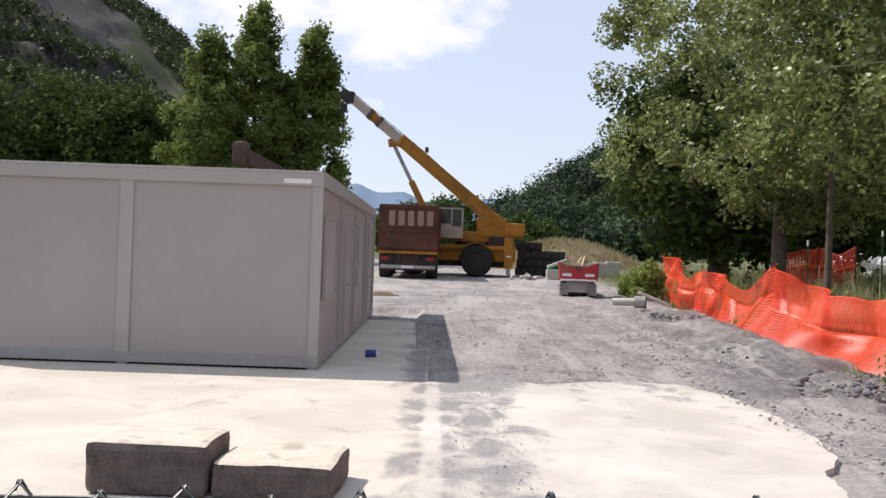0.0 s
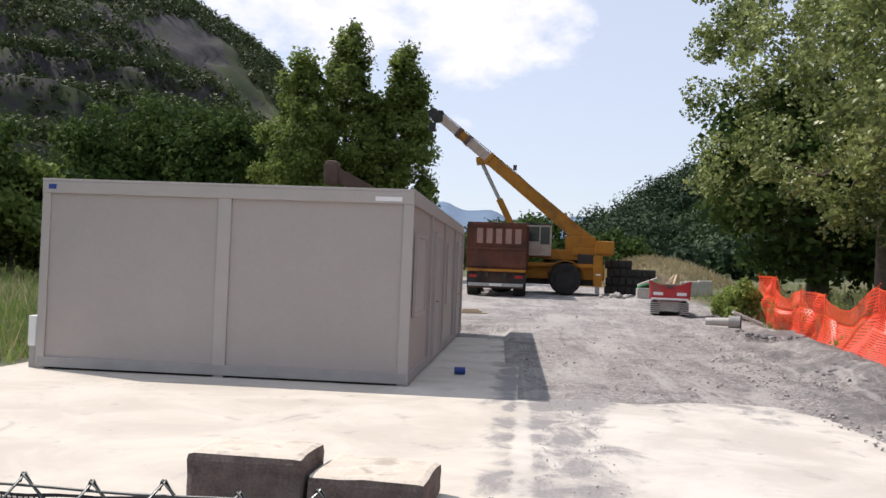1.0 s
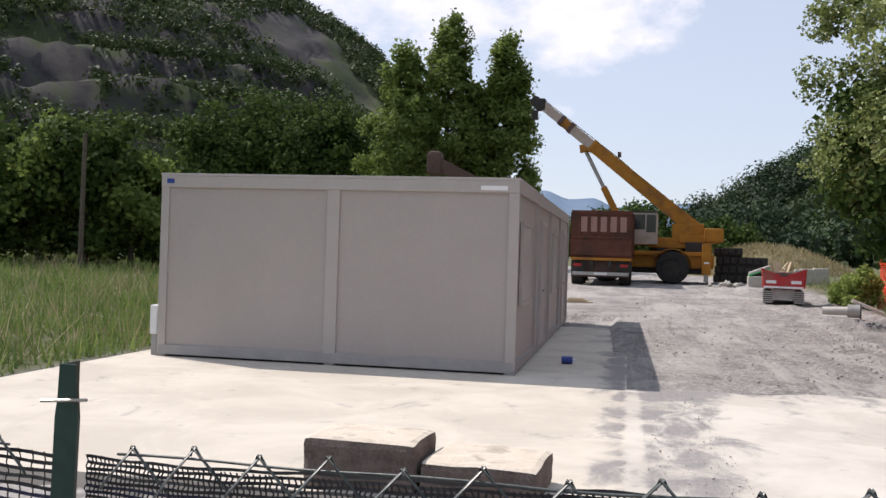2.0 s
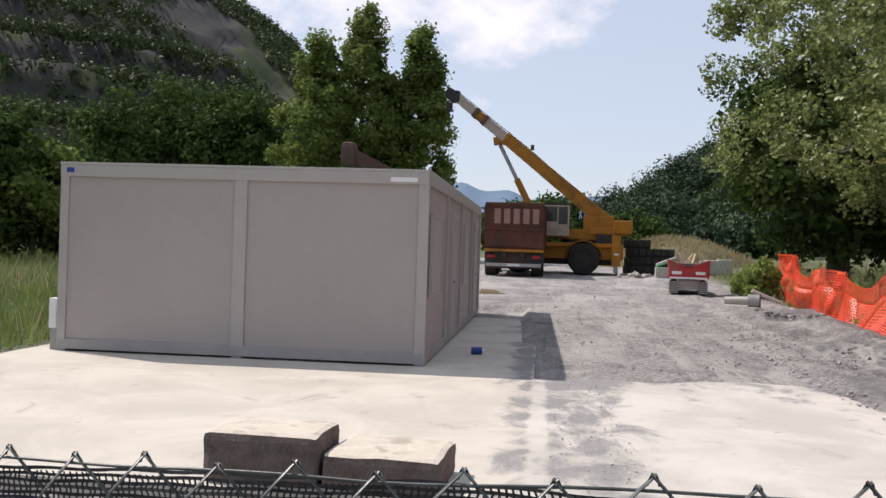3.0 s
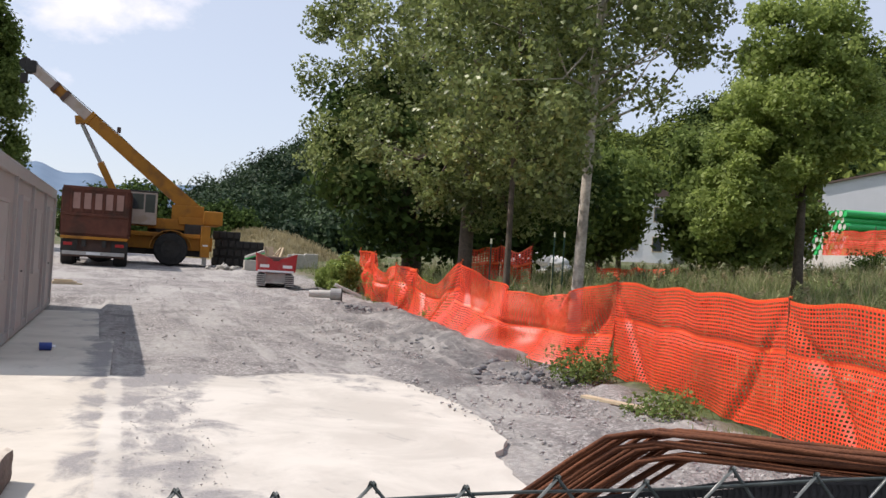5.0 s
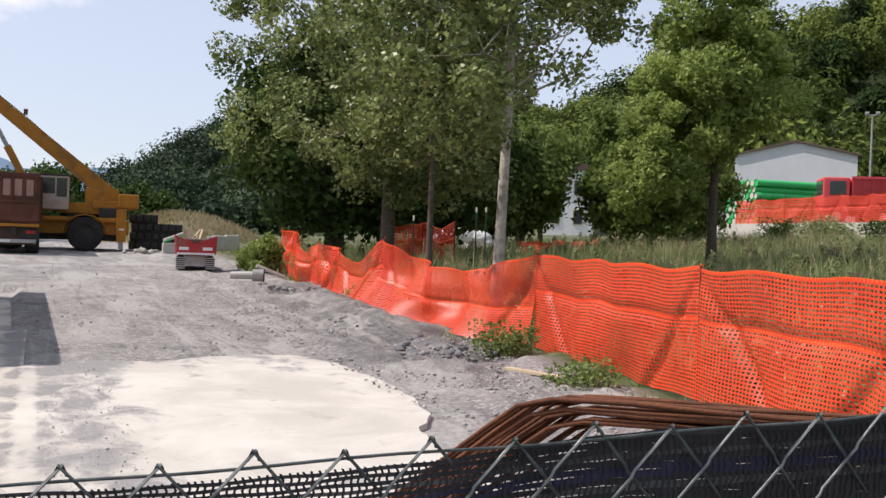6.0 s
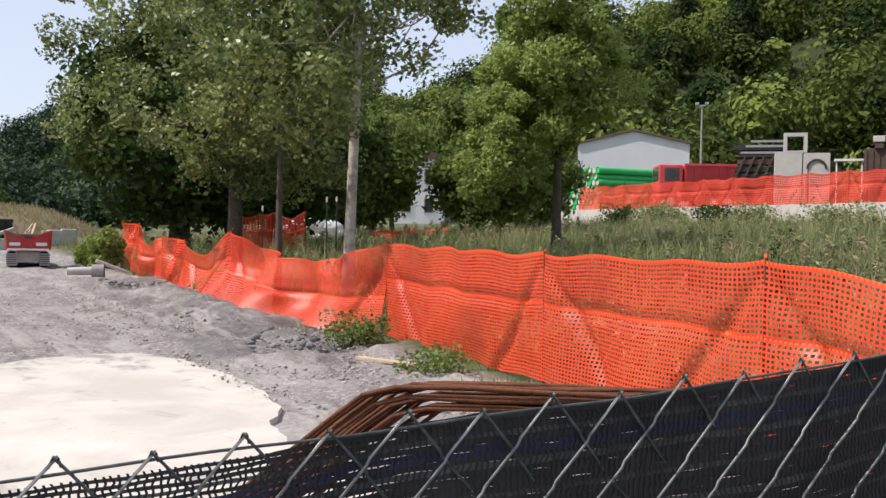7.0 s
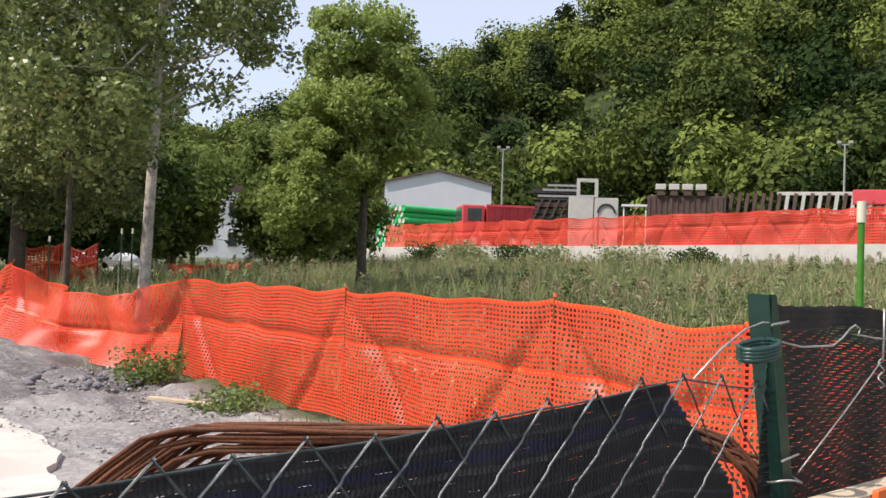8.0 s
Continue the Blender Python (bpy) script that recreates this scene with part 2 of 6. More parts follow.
M_CREAM = material("cream_cap", (0.62, 0.60, 0.44), (0.70, 0.68, 0.52), 6, 0.5, bump=0.03)
M_BLUE = material("blue_plastic", (0.02, 0.04, 0.20), (0.035, 0.07, 0.28), 6, 0.4, bump=0.03)
M_LAMP_RED = material("tail_lamp", (0.30, 0.02, 0.02), (0.42, 0.03, 0.03), 6, 0.3, bump=0)
M_GLASS = material("cab_glass", (0.03, 0.035, 0.04), (0.06, 0.07, 0.075), 2, 0.08, bump=0, spec=0.8)
M_PVC = material("dirty_pipe", (0.42, 0.40, 0.36), (0.58, 0.56, 0.52), 4, 0.6, bump=0.1)


# ---- building helpers ----
def mesh_of(name, bm, mats, smooth=False):
    me = bpy.data.meshes.new(name)
    bm.normal_update()
    bm.to_mesh(me)
    bm.free()
    for m in mats if isinstance(mats, (list, tuple)) else [mats]:
        me.materials.append(m)
    if smooth:
        me.shade_smooth()
    return me


def part(name, bm, mats, parent=None, label="", smooth=False):
    ob = new(name, mesh_of(name, bm, mats, smooth))
    if parent:
        ob.parent = parent
    if label:
        ob["label"] = label
    return ob


def thing(name, m, label, category, group="", kind=""):
    ob = new(name)
    ob.empty_display_size = 0.2
    ob.matrix_world = m
    return tagged(ob, label, category, group, kind)


def box(bm, x0, x1, y0, y1, z0, z1, bevel=0.0, m=None):
    """A box between limits, with rounded edges if bevel is set."""
    made = bmesh.ops.create_cube(bm, size=1.0, matrix=(m or Matrix()) @ Matrix.Translation(((x0 + x1) / 2, (y0 + y1) / 2, (z0 + z1) / 2))
                                 @ Matrix.Diagonal((abs(x1 - x0), abs(y1 - y0), abs(z1 - z0), 1)))
    if bevel:
        edges = list({e for v in made["verts"] for e in v.link_edges})
        bmesh.ops.bevel(bm, geom=edges, offset=bevel, segments=2, affect="EDGES", profile=0.6)
    return bm


def boxes(*limits, bevel=0.0):
    bm = bmesh.new()
    for b in limits:
        box(bm, *b, bevel=bevel)
    return bm


def rod(bm, a, b, r, r2=None, sides=10, caps=True):
    """A round bar from a to b."""
    a, b = Vector(a), Vector(b)
    d = b - a
    m = Matrix.Translation((a + b) / 2) @ d.to_track_quat("Z", "Y").to_matrix().to_4x4()
    bmesh.ops.create_cone(bm, cap_ends=caps, segments=sides, radius1=r, radius2=r if r2 is None else r2, depth=d.length, matrix=m)
    return bm


def beam(bm, a, b, w, h, w2=None, h2=None):
    """A square-section member from a to b, w wide and h deep, tapering to w2 and h2."""
    a, b = Vector(a), Vector(b)
    q = (b - a).to_track_quat("Y", "Z").to_matrix()
    ring = []
    for p, ww, hh in ((a, w, h), (b, w2 or w, h2 or h)):
        ring.append([bm.verts.new(p + q @ Vector((sx * ww / 2, 0, sz * hh / 2))) for sx, sz in ((-1, -1), (1, -1), (1, 1), (-1, 1))])
    for i in range(4):
        bm.faces.new((ring[0][i], ring[0][(i + 1) % 4], ring[1][(i + 1) % 4], ring[1][i]))
    bm.faces.new(ring[0][::-1])
    bm.faces.new(ring[1])
    return bm


def tube(points, radii, sides=7):
    """A tapered bent tube through points; returns vertices and quads."""
    pts = [Vector(p) for p in points]
    if not hasattr(radii, "__len__"):
        radii = [radii] * len(pts)
    vs, fs = [], []
    side = Vector((1, 0.13, 0.07))
    for i, p in enumerate(pts):
        d = (pts[min(i + 1, len(pts) - 1)] - pts[max(i - 1, 0)]).normalized()
        u = d.cross(side)
        if u.length < 1e-3:
            u = d.cross(Vector((0, 1, 0)))
        u.normalize()
        w = d.cross(u)
        for k in range(sides):
            a = 2 * math.pi * k / sides
            vs.append(p + (u * math.cos(a) + w * math.sin(a)) * radii[i])
    for i in range(len(pts) - 1):
        for k in range(sides):
            fs.append((i * sides + k, i * sides + (k + 1) % sides, (i + 1) * sides + (k + 1) % sides, (i + 1) * sides + k))
    vs += [pts[0], pts[-1]]
    n = len(pts) * sides
    for k in range(sides):
        fs.append((n, (k + 1) % sides, k))
        fs.append((n + 1, n - sides + k, n - sides + (k + 1) % sides))
    return vs, fs


def tubes(name, list_of, mat, parent=None, label=""):
    """One mesh of several tubes, each given as points, radii and sides."""
    vs, fs = [], []
    for pts, radii, sides in list_of:
        v, f = tube(pts, radii, sides)
        o = len(vs)
        vs += v
        fs += [tuple(i + o for i in q) for q in f]
    me = bpy.data.meshes.new(name)
    me.from_pydata([tuple(v) for v in vs], [], fs)
    me.materials.append(mat)
    me.shade_smooth()
    ob = new(name, me)
    if parent:
        ob.parent = parent
    if label:
        ob["label"] = label
    return ob


def raw_mesh(name, verts, faces, mat, parent=None, label="", smooth=False):
    """A mesh from arrays: verts (n, 3), faces (m, 4)."""
    me = bpy.data.meshes.new(name)
    verts, faces = np.asarray(verts, np.float32), np.asarray(faces, np.int32)
    k = faces.shape[1]
    me.vertices.add(len(verts))
    me.vertices.foreach_set("co", verts.ravel())
    me.loops.add(faces.size)
    me.loops.foreach_set("vertex_index", faces.ravel())
    me.polygons.add(len(faces))
    me.polygons.foreach_set("loop_start", np.arange(0, faces.size, k, dtype=np.int32))
    me.update(calc_edges=True)
    me.validate()
    for m in mat if isinstance(mat, (list, tuple)) else [mat]:
        me.materials.append(m)
    if smooth:
        me.shade_smooth()
    ob = new(name, me)
    if parent:
        ob.parent = parent
    if label:
        ob["label"] = label
    return ob


def leaves(rng, centres, size, aspect=1.3, up=0.3, outward=None, jitter=0.45):
    """Leaf blades, one kinked rhombus each, at centres: vertices and quads."""
    n = len(centres)
    a = rng.normal(size=(n, 3))
    a[:, 2] *= 0.8
    a /= np.linalg.norm(a, axis=1)[:, None]
    b = rng.normal(size=(n, 3)) + np.array((0, 0, up))
    b -= (b * a).sum(1)[:, None] * a
    b /= np.linalg.norm(b, axis=1)[:, None] + 1e-6
    if outward is not None:
        n_ = outward / (np.linalg.norm(outward, axis=1)[:, None] + 1e-6) + rng.normal(size=(n, 3)) * jitter
        n_ /= np.linalg.norm(n_, axis=1)[:, None]
        a = np.cross(n_, b)
        a /= np.linalg.norm(a, axis=1)[:, None] + 1e-6
        b = np.cross(n_, a)
    nrm = np.cross(a, b)
    s = (size * rng.uniform(0.6, 1.35, n))[:, None]
    v = np.empty((n, 4, 3))
    v[:, 0] = centres - a * s * aspect * 0.5
    v[:, 1] = centres + b * s * 0.42 + nrm * s * 0.1
    v[:, 2] = centres + a * s * aspect * 0.55
    v[:, 3] = centres - b * s * 0.42 + nrm * s * 0.1
    return v.reshape(-1, 3), np.arange(4 * n).reshape(n, 4)


def clumps(rng, centres, radii, per, squash=0.8):
    """Points scattered in balls, thicker towards the shell."""
    k = len(centres)
    d = rng.normal(size=(k, per, 3))
    d /= np.linalg.norm(d, axis=2)[:, :, None]
    r = rng.uniform(0.15, 1.0, (k, per, 1)) ** 0.55
    p = d * r * np.asarray(radii).reshape(k, 1, 1)
    p[:, :, 2] *= squash
    return (np.asarray(centres)[:, None, :] + p).reshape(-1, 3)


# ---- ground shape ----
def smooth01(a):
    a = np.clip(a, 0, 1)
    return a * a * (3 - 2 * a)


YARD_Z = 3.7
SKY_AZ = [-180, -120, -80, -60, -45, -35, -27, -22.1, -19, -15.6, -12.5, -9, -6, 0, 3, 4.3, 6.3, 7.7, 9.7, 11.1, 16, 25, 31, 36, 42, 45.5, 48.4, 51.9, 53.6, 60, 75, 110, 150, 180]
SKY_EL = [6, 8, 12, 16, 18, 17, 16, 15, 13.5, 11.2, 6.5, 2.5, 1.5, 1.0, 1.2, 2.6, 3.3, 4.4, 5.4, 5.6, 6.2, 6.4, 6.0, 7.8, 10.7, 11.5, 11.8, 12.7, 14.0, 17.4, 18, 15, 8, 6]


def net_x(y):
    """Where the orange net's line runs."""
    return 5.0 + 0.075 * np.clip(y, -5, 20) + 0.0016 * np.clip(y, 0, 14) ** 2


def ground_z(x, y):
    x, y = np.asarray(x, float), np.asarray(y, float)
    z = 0.02 * np.clip(y - 14, 0, 46) - 0.10 * smooth01((6.2 - y) / 1.0)
    z = z + 0.012 * np.clip(-x - 9, 0, 60)
    # the meadow climbs behind the net to the foot of the yard wall
    off = x - net_x(y)
    climb = np.clip((off - 0.4) / 33.0, 0, 1)
    foot = 2.40 + 0 * x
    z = np.where(off > 0.4, z * (1 - smooth01(climb * 1.5)) + foot * climb ** 0.9, z)
    # yard terrace
    edge = 41.9 + 0.12 * np.clip(y - 14, -30, 60)
    z = np.where(x > edge, np.maximum(z, YARD_Z - 0.15), z)
    # hills round the valley
    az = np.degrees(np.arctan2(x + 0.4, y))
    r = np.hypot(x + 0.4, y)
    el = np.interp(az, SKY_AZ, SKY_EL)
    foot_r = np.interp(az, [-180, -40, -15, 0, 8, 20, 40, 60, 90, 180], [90, 85, 90, 120, 130, 110, 104, 98, 90, 90])
    ridge_r = foot_r + np.interp(az, [-180, -40, -15, 0, 20, 60, 180], [150, 190, 200, 170, 150, 170, 150])
    rise = smooth01((r - foot_r) / (ridge_r - foot_r))
    z = z + rise * (np.tan(np.radians(el)) * ridge_r - 3 * smooth01((az - 8) / 30))
    # quarry steps in the hill on the cabin side
    q = (az > -60) & (az < -17)
    step = 9.0
    zz = np.floor(z / step) * step + step * smooth01(((z % step) / step - 0.35) / 0.3)
    w = smooth01((z - 8) / 6) * smooth01((48 - z) / 14) * smooth01((az + 60) / 8) * smooth01((-17 - az) / 6)
    z = np.where(q, z * (1 - 0.85 * w) + zz * 0.85 * w, z)
    return z


def ground_at(x, y):
    return float(ground_z(x, y))


def build_ground():
    rng = np.random.default_rng(5)
    radii = np.concatenate([np.linspace(0.01, 6, 24), np.linspace(6.2, 30, 170), np.geomspace(30.4, 420, 150), np.geomspace(450, 3500, 12)])
    az = np.radians(np.concatenate([np.linspace(-180, -48, 60, endpoint=False), np.linspace(-48, 82, 420, endpoint=False), np.linspace(82, 180, 40, endpoint=False)]))
    rr, aa = np.meshgrid(radii, az, indexing="ij")
    x, y = rr * np.sin(aa) - 0.4, rr * np.cos(aa)
    z = ground_z(x, y)
    # ruts, ridges and spoil on the working area
    grav = smooth01((net_x(y) + 1.0 - x) / 1.5) * smooth01((x + 0.6) / 0.6) * smooth01((y - 5.5) / 1.0) * smooth01((60 - y) / 15)
    rel = np.zeros_like(z)
    for i in range(rr.shape[0]):
        for k in range(rr.shape[1]):
            if grav[i, k] > 0.01:
                p = Vector((x[i, k], y[i, k], 0))
                rough_side = 0.35 + 1.0 * max(0.0, min(1.0, (x[i, k] - 2.6) / 2.0))
                rel[i, k] = grav[i, k] * rough_side * (0.12 * noise.noise(p * 0.7) + 0.08 * noise.noise(p * 2.1) + 0.06 * abs(noise.noise(p * 4.3)))
    azd = np.degrees(np.arctan2(x + 0.4, y))
    crag = smooth01((-11 - azd) / 5) * smooth01((rr - 95) / 20) * (azd > -75)
    for i, k in zip(*np.where(crag > 0.01)):
        p = Vector((x[i, k], y[i, k], z[i, k] * 1.5))
        rel[i, k] = crag[i, k] * (2.6 * noise.noise(p * 0.045) + 1.6 * noise.noise(p * 0.13) + 0.9 * noise.noise(p * 0.34))
    flat = smooth01((3.4 - x) / 0.6) * smooth01((12.5 - y) / 0.8)
    z = z + rel * (1 - 0.85 * flat) - 0.05 * flat * (grav > 0) * smooth01((x - 0.25) / 0.3)
    z = z - 0.12 * smooth01((x + 7.75) / 0.1) * smooth01((-0.75 - x) / 0.15) * smooth01((23.7 - y) / 0.1) * smooth01((y - 5.8) / 0.1)
    z = z - 0.03 * smooth01((0.2 - x) / 0.2) * smooth01((x + 7.9) / 0.2) * smooth01((y - 5.5) / 0.3) * smooth01((24.2 - y) / 0.5)
    # bank of loose spoil along the net
    bank = np.exp(-((x - net_x(y) + 1.25) / 0.55) ** 2) * smooth01((y - 11.5) / 2) * smooth01((26 - y) / 6)
    z = z + 0.16 * bank
    n_r, n_a = rr.shape
    verts = np.stack([x, y, z], -1).reshape(-1, 3)
    i, k = np.meshgrid(np.arange(n_r - 1), np.arange(n_a), indexing="ij")
    k2 = (k + 1) % n_a
    faces = np.stack([i * n_a + k, (i + 1) * n_a + k, (i + 1) * n_a + k2, i * n_a + k2], -1).reshape(-1, 4)
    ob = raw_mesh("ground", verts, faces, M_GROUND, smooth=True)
    # where turf, gravel and rock lie
    xs, ys, zs = verts[:, 0], verts[:, 1], verts[:, 2]
    turf = np.maximum(smooth01((xs - net_x(ys) + 0.5) / 0.8), smooth01((-7.6 - xs) / 0.35))
    turf = np.maximum(turf, smooth01((np.hypot(xs, ys) - 70) / 20))
    at = ob.data.attributes.new("turf", "FLOAT", "POINT")
    at.data.foreach_set("value", turf.astype(np.float32))
    azv = np.degrees(np.arctan2(xs + 0.4, ys))
    rock = smooth01((-14 - azv) / 4) * smooth01((azv + 75) / 10) * smooth01((zs - 5) / 5)
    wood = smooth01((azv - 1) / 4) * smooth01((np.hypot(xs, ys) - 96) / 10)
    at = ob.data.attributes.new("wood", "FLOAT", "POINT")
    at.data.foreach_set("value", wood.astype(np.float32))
    spoil = smooth01((xs - 2.6 - 0.12 * (ys - 12)) / 1.2) * smooth01((net_x(ys) + 0.3 - xs) / 0.5) * smooth01((ys - 9.5) / 3) * smooth01((30 - ys) / 8)
    at = ob.data.attributes.new("spoil", "FLOAT", "POINT")
    at.data.foreach_set("value", spoil.astype(np.float32))
    at = ob.data.attributes.new("rock", "FLOAT", "POINT")
    at.data.foreach_set("value", rock.astype(np.float32))
    return tagged(ob, "grey crushed-stone ground running into rough grass and hills", "ground", kind="structure")


def ground_material():
    m = bpy.data.materials.new("site_ground")
    m.use_nodes = True
    n, l = m.node_tree.nodes, m.node_tree.links
    b = n["Principled BSDF"]
    tc = n.new("ShaderNodeTexCoord")

    def nz(scale, detail=6, rough=0.6, dist=0.0, stretch=None):
        t = n.new("ShaderNodeTexNoise")
        t.inputs["Scale"].default_value, t.inputs["Detail"].default_value = scale, detail
        t.inputs["Roughness"].default_value, t.inputs["Distortion"].default_value = rough, dist
        if stretch:
            mp = n.new("ShaderNodeMapping")
            mp.inputs["Scale"].default_value = stretch
            l.new(tc.outputs["Object"], mp.inputs["Vector"])
            l.new(mp.outputs["Vector"], t.inputs["Vector"])
        else:
            l.new(tc.outputs["Object"], t.inputs["Vector"])
        return t.outputs["Fac"]

    def rng_(src, a, b_, lo=0.0, hi=1.0):
        r = n.new("ShaderNodeMapRange")
        for key, v in (("From Min", a), ("From Max", b_), ("To Min", lo), ("To Max", hi)):
            r.inputs[key].default_value = v
        l.new(src, r.inputs["Value"])
        return r.outputs["Result"]

    def mixed(f, a, b_):
        x = n.new("ShaderNodeMix")
        x.data_type = "RGBA"
        l.new(f, x.inputs["Factor"])
        for key, v in (("A", a), ("B", b_)):
            if isinstance(v, tuple):
                x.inputs[key].default_value = (*v, 1)
            else:
                l.new(v, x.inputs[key])
        return x.outputs["Result"]

    def attr(name):
        a = n.new("ShaderNodeAttribute")
        a.attribute_name = name
        return a.outputs["Fac"]

    fine = nz(38, 5, 0.75)
    grav = mixed(rng_(fine, 0.35, 0.68), (0.135, 0.122, 0.116), (0.39, 0.362, 0.345))
    vo = n.new("ShaderNodeTexVoronoi")
    vo.inputs["Scale"].default_value = 30
    l.new(tc.outputs["Object"], vo.inputs["Vector"])
    sepc = n.new("ShaderNodeSeparateColor")
    l.new(vo.outputs["Color"], sepc.inputs[0])
    grav = mixed(rng_(sepc.outputs[0], 0.5, 1.0, 0.0, 0.85), grav, (0.51, 0.48, 0.455))
    grav = mixed(rng_(nz(1.6, 7, 0.7, 0.6), 0.50, 0.66, 0.0, 0.75), grav, (0.135, 0.126, 0.124))
    dust = mixed(rng_(nz(14, 4), 0.35, 0.7), (0.34, 0.322, 0.305), (0.50, 0.475, 0.44))
    grav = mixed(rng_(nz(0.55, 7, 0.62, 0.8, (1.0, 0.55, 1.0)), 0.47, 0.60, 0.0, 0.9), grav, dust)
    dug = mixed(rng_(nz(9, 6, 0.7), 0.35, 0.68), (0.10, 0.094, 0.094), (0.25, 0.235, 0.23))
    wet = n.new("ShaderNodeMath")
    wet.operation = "MULTIPLY"
    l.new(attr("spoil"), wet.inputs[0])
    l.new(rng_(nz(1.1, 7, 0.65, 0.5), 0.42, 0.56, 0.15, 0.95), wet.inputs[1])
    grav = mixed(wet.outputs[0], grav, dug)
    # wheel ruts: pale dust and dark damp streaks running down the track
    rut = nz(1.0, 6, 0.6, 1.2, (2.6, 0.16, 1.0))
    grav = mixed(rng_(rut, 0.55, 0.68, 0.0, 0.55), grav, (0.165, 0.155, 0.152))
    grav = mixed(rng_(rut, 0.44, 0.34, 0.0, 0.6), grav, (0.43, 0.405, 0.38))
    earth = mixed(rng_(nz(3, 6), 0.35, 0.7), (0.13, 0.11, 0.08), (0.22, 0.20, 0.13))
    green = mixed(rng_(nz(6, 6), 0.35, 0.7), (0.045, 0.07, 0.02), (0.13, 0.16, 0.06))
    turf = mixed(rng_(nz(0.35, 5), 0.4, 0.62), green, earth)
    rock = mixed(rng_(nz(0.12, 8, 0.7), 0.38, 0.62), (0.03, 0.028, 0.03), (0.085, 0.079, 0.076))
    scrub = mixed(rng_(nz(0.06, 6, 0.7), 0.48, 0.56), rock, (0.045, 0.06, 0.025))
    base = mixed(attr("turf"), grav, turf)
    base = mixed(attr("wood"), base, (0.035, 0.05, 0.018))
    base = mixed(attr("rock"), base, scrub)
    l.new(base, b.inputs["Base Color"])
    b.inputs["Roughness"].default_value, b.inputs["Specular IOR Level"].default_value = 0.95, 0.2
    bp = n.new("ShaderNodeBump")
    bp.inputs["Strength"].default_value, bp.inputs["Distance"].default_value = 0.8, 0.03
    l.new(fine, bp.inputs["Height"])
    l.new(bp.outputs["Normal"], b.inputs["Normal"])
    return m


def dirty_slab(name, low, high, dirt):
    """Concrete with drifts of grey dirt: thick along the joint between the sheets and towards the track."""
    m = bpy.data.materials.new(name)
    m.use_nodes = True
    n, l = m.node_tree.nodes, m.node_tree.links
    b = n["Principled BSDF"]
    tc = n.new("ShaderNodeTexCoord")

    def nz(scale, stretch, detail=8, rough=0.65, dist=0.5):
        mp = n.new("ShaderNodeMapping")
        mp.inputs["Scale"].default_value = stretch
        t = n.new("ShaderNodeTexNoise")
        t.inputs["Scale"].default_value, t.inputs["Detail"].default_value, t.inputs["Roughness"].default_value, t.inputs["Distortion"].default_value = scale, detail, rough, dist
        l.new(tc.outputs["Object"], mp.inputs["Vector"])
        l.new(mp.outputs["Vector"], t.inputs["Vector"])
        return t.outputs["Fac"]

    def calc(op, a, b_=0.0, c=0.0):
        k = n.new("ShaderNodeMath")
        k.operation = op
        for i, v in enumerate((a, b_, c)):
            if isinstance(v, (int, float)):
                k.inputs[i].default_value = v
            else:
                l.new(v, k.inputs[i])
        return k.outputs[0]

    def ramp(v, a, b_, lo=0.0, hi=1.0):
        r = n.new("ShaderNodeMapRange")
        r.interpolation_type = "SMOOTHSTEP"
        for key, q in (("From Min", a), ("From Max", b_), ("To Min", lo), ("To Max", hi)):
            r.inputs[key].default_value = q
        l.new(v, r.inputs["Value"])
        return r.outputs["Result"]

    sep = n.new("ShaderNodeSeparateXYZ")
    l.new(tc.outputs["Object"], sep.inputs[0])
    x, y = sep.outputs["X"], sep.outputs["Y"]
    joint = calc("MULTIPLY", ramp(x, -1.05, -0.5), ramp(x, 0.9, -0.1))
    seam = calc("MULTIPLY", ramp(x, -0.62, -0.52), ramp(x, -0.36, -0.46))
    track = calc("MULTIPLY", ramp(y, 10.0, 12.2), ramp(x, -1.6, -0.2))
    track = calc("MAXIMUM", track, ramp(y, 6.6, 5.6, 0.0, 0.5))
    push = calc("MULTIPLY_ADD", joint, 0.20, calc("MULTIPLY", track, 0.16))
    drift = calc("ADD", nz(1.7, (1.2, 0.8, 1.0)), push)
    drift = calc("SUBTRACT", drift, calc("MULTIPLY", seam, 0.16))
    drift = ramp(drift, 0.57, 0.78, 0.0, 0.92)
    specks = ramp(nz(5.0, (0.8, 1.1, 1.0), 4, 0.6, 0.0), 0.66, 0.73, 0.0, 0.65)
    drift = calc("MAXIMUM", drift, specks)
    base = n.new("ShaderNodeMix")
    base.data_type = "RGBA"
    base.inputs["A"].default_value, base.inputs["B"].default_value = (*low, 1), (*high, 1)
    l.new(ramp(nz(0.8, (1, 1, 1)), 0.35, 0.65), base.inputs["Factor"])
    grit = nz(45, (1, 1, 1), 4, 0.7, 0.0)
    dm = n.new("ShaderNodeMix")
    dm.data_type = "RGBA"
    dm.inputs["A"].default_value, dm.inputs["B"].default_value = tuple(c * 0.84 for c in dirt) + (1,), tuple(c * 1.15 for c in dirt) + (1,)
    l.new(ramp(grit, 0.38, 0.65), dm.inputs["Factor"])
    out = n.new("ShaderNodeMix")
    out.data_type = "RGBA"
    l.new(drift, out.inputs["Factor"])
    l.new(base.outputs["Result"], out.inputs["A"])
    l.new(dm.outputs["Result"], out.inputs["B"])
    l.new(out.outputs["Result"], b.inputs["Base Color"])
    b.inputs["Roughness"].default_value, b.inputs["Specular IOR Level"].default_value = 0.95, 0.2
    bp = n.new("ShaderNodeBump")
    bp.inputs["Strength"].default_value, bp.inputs["Distance"].default_value = 0.35, 0.015
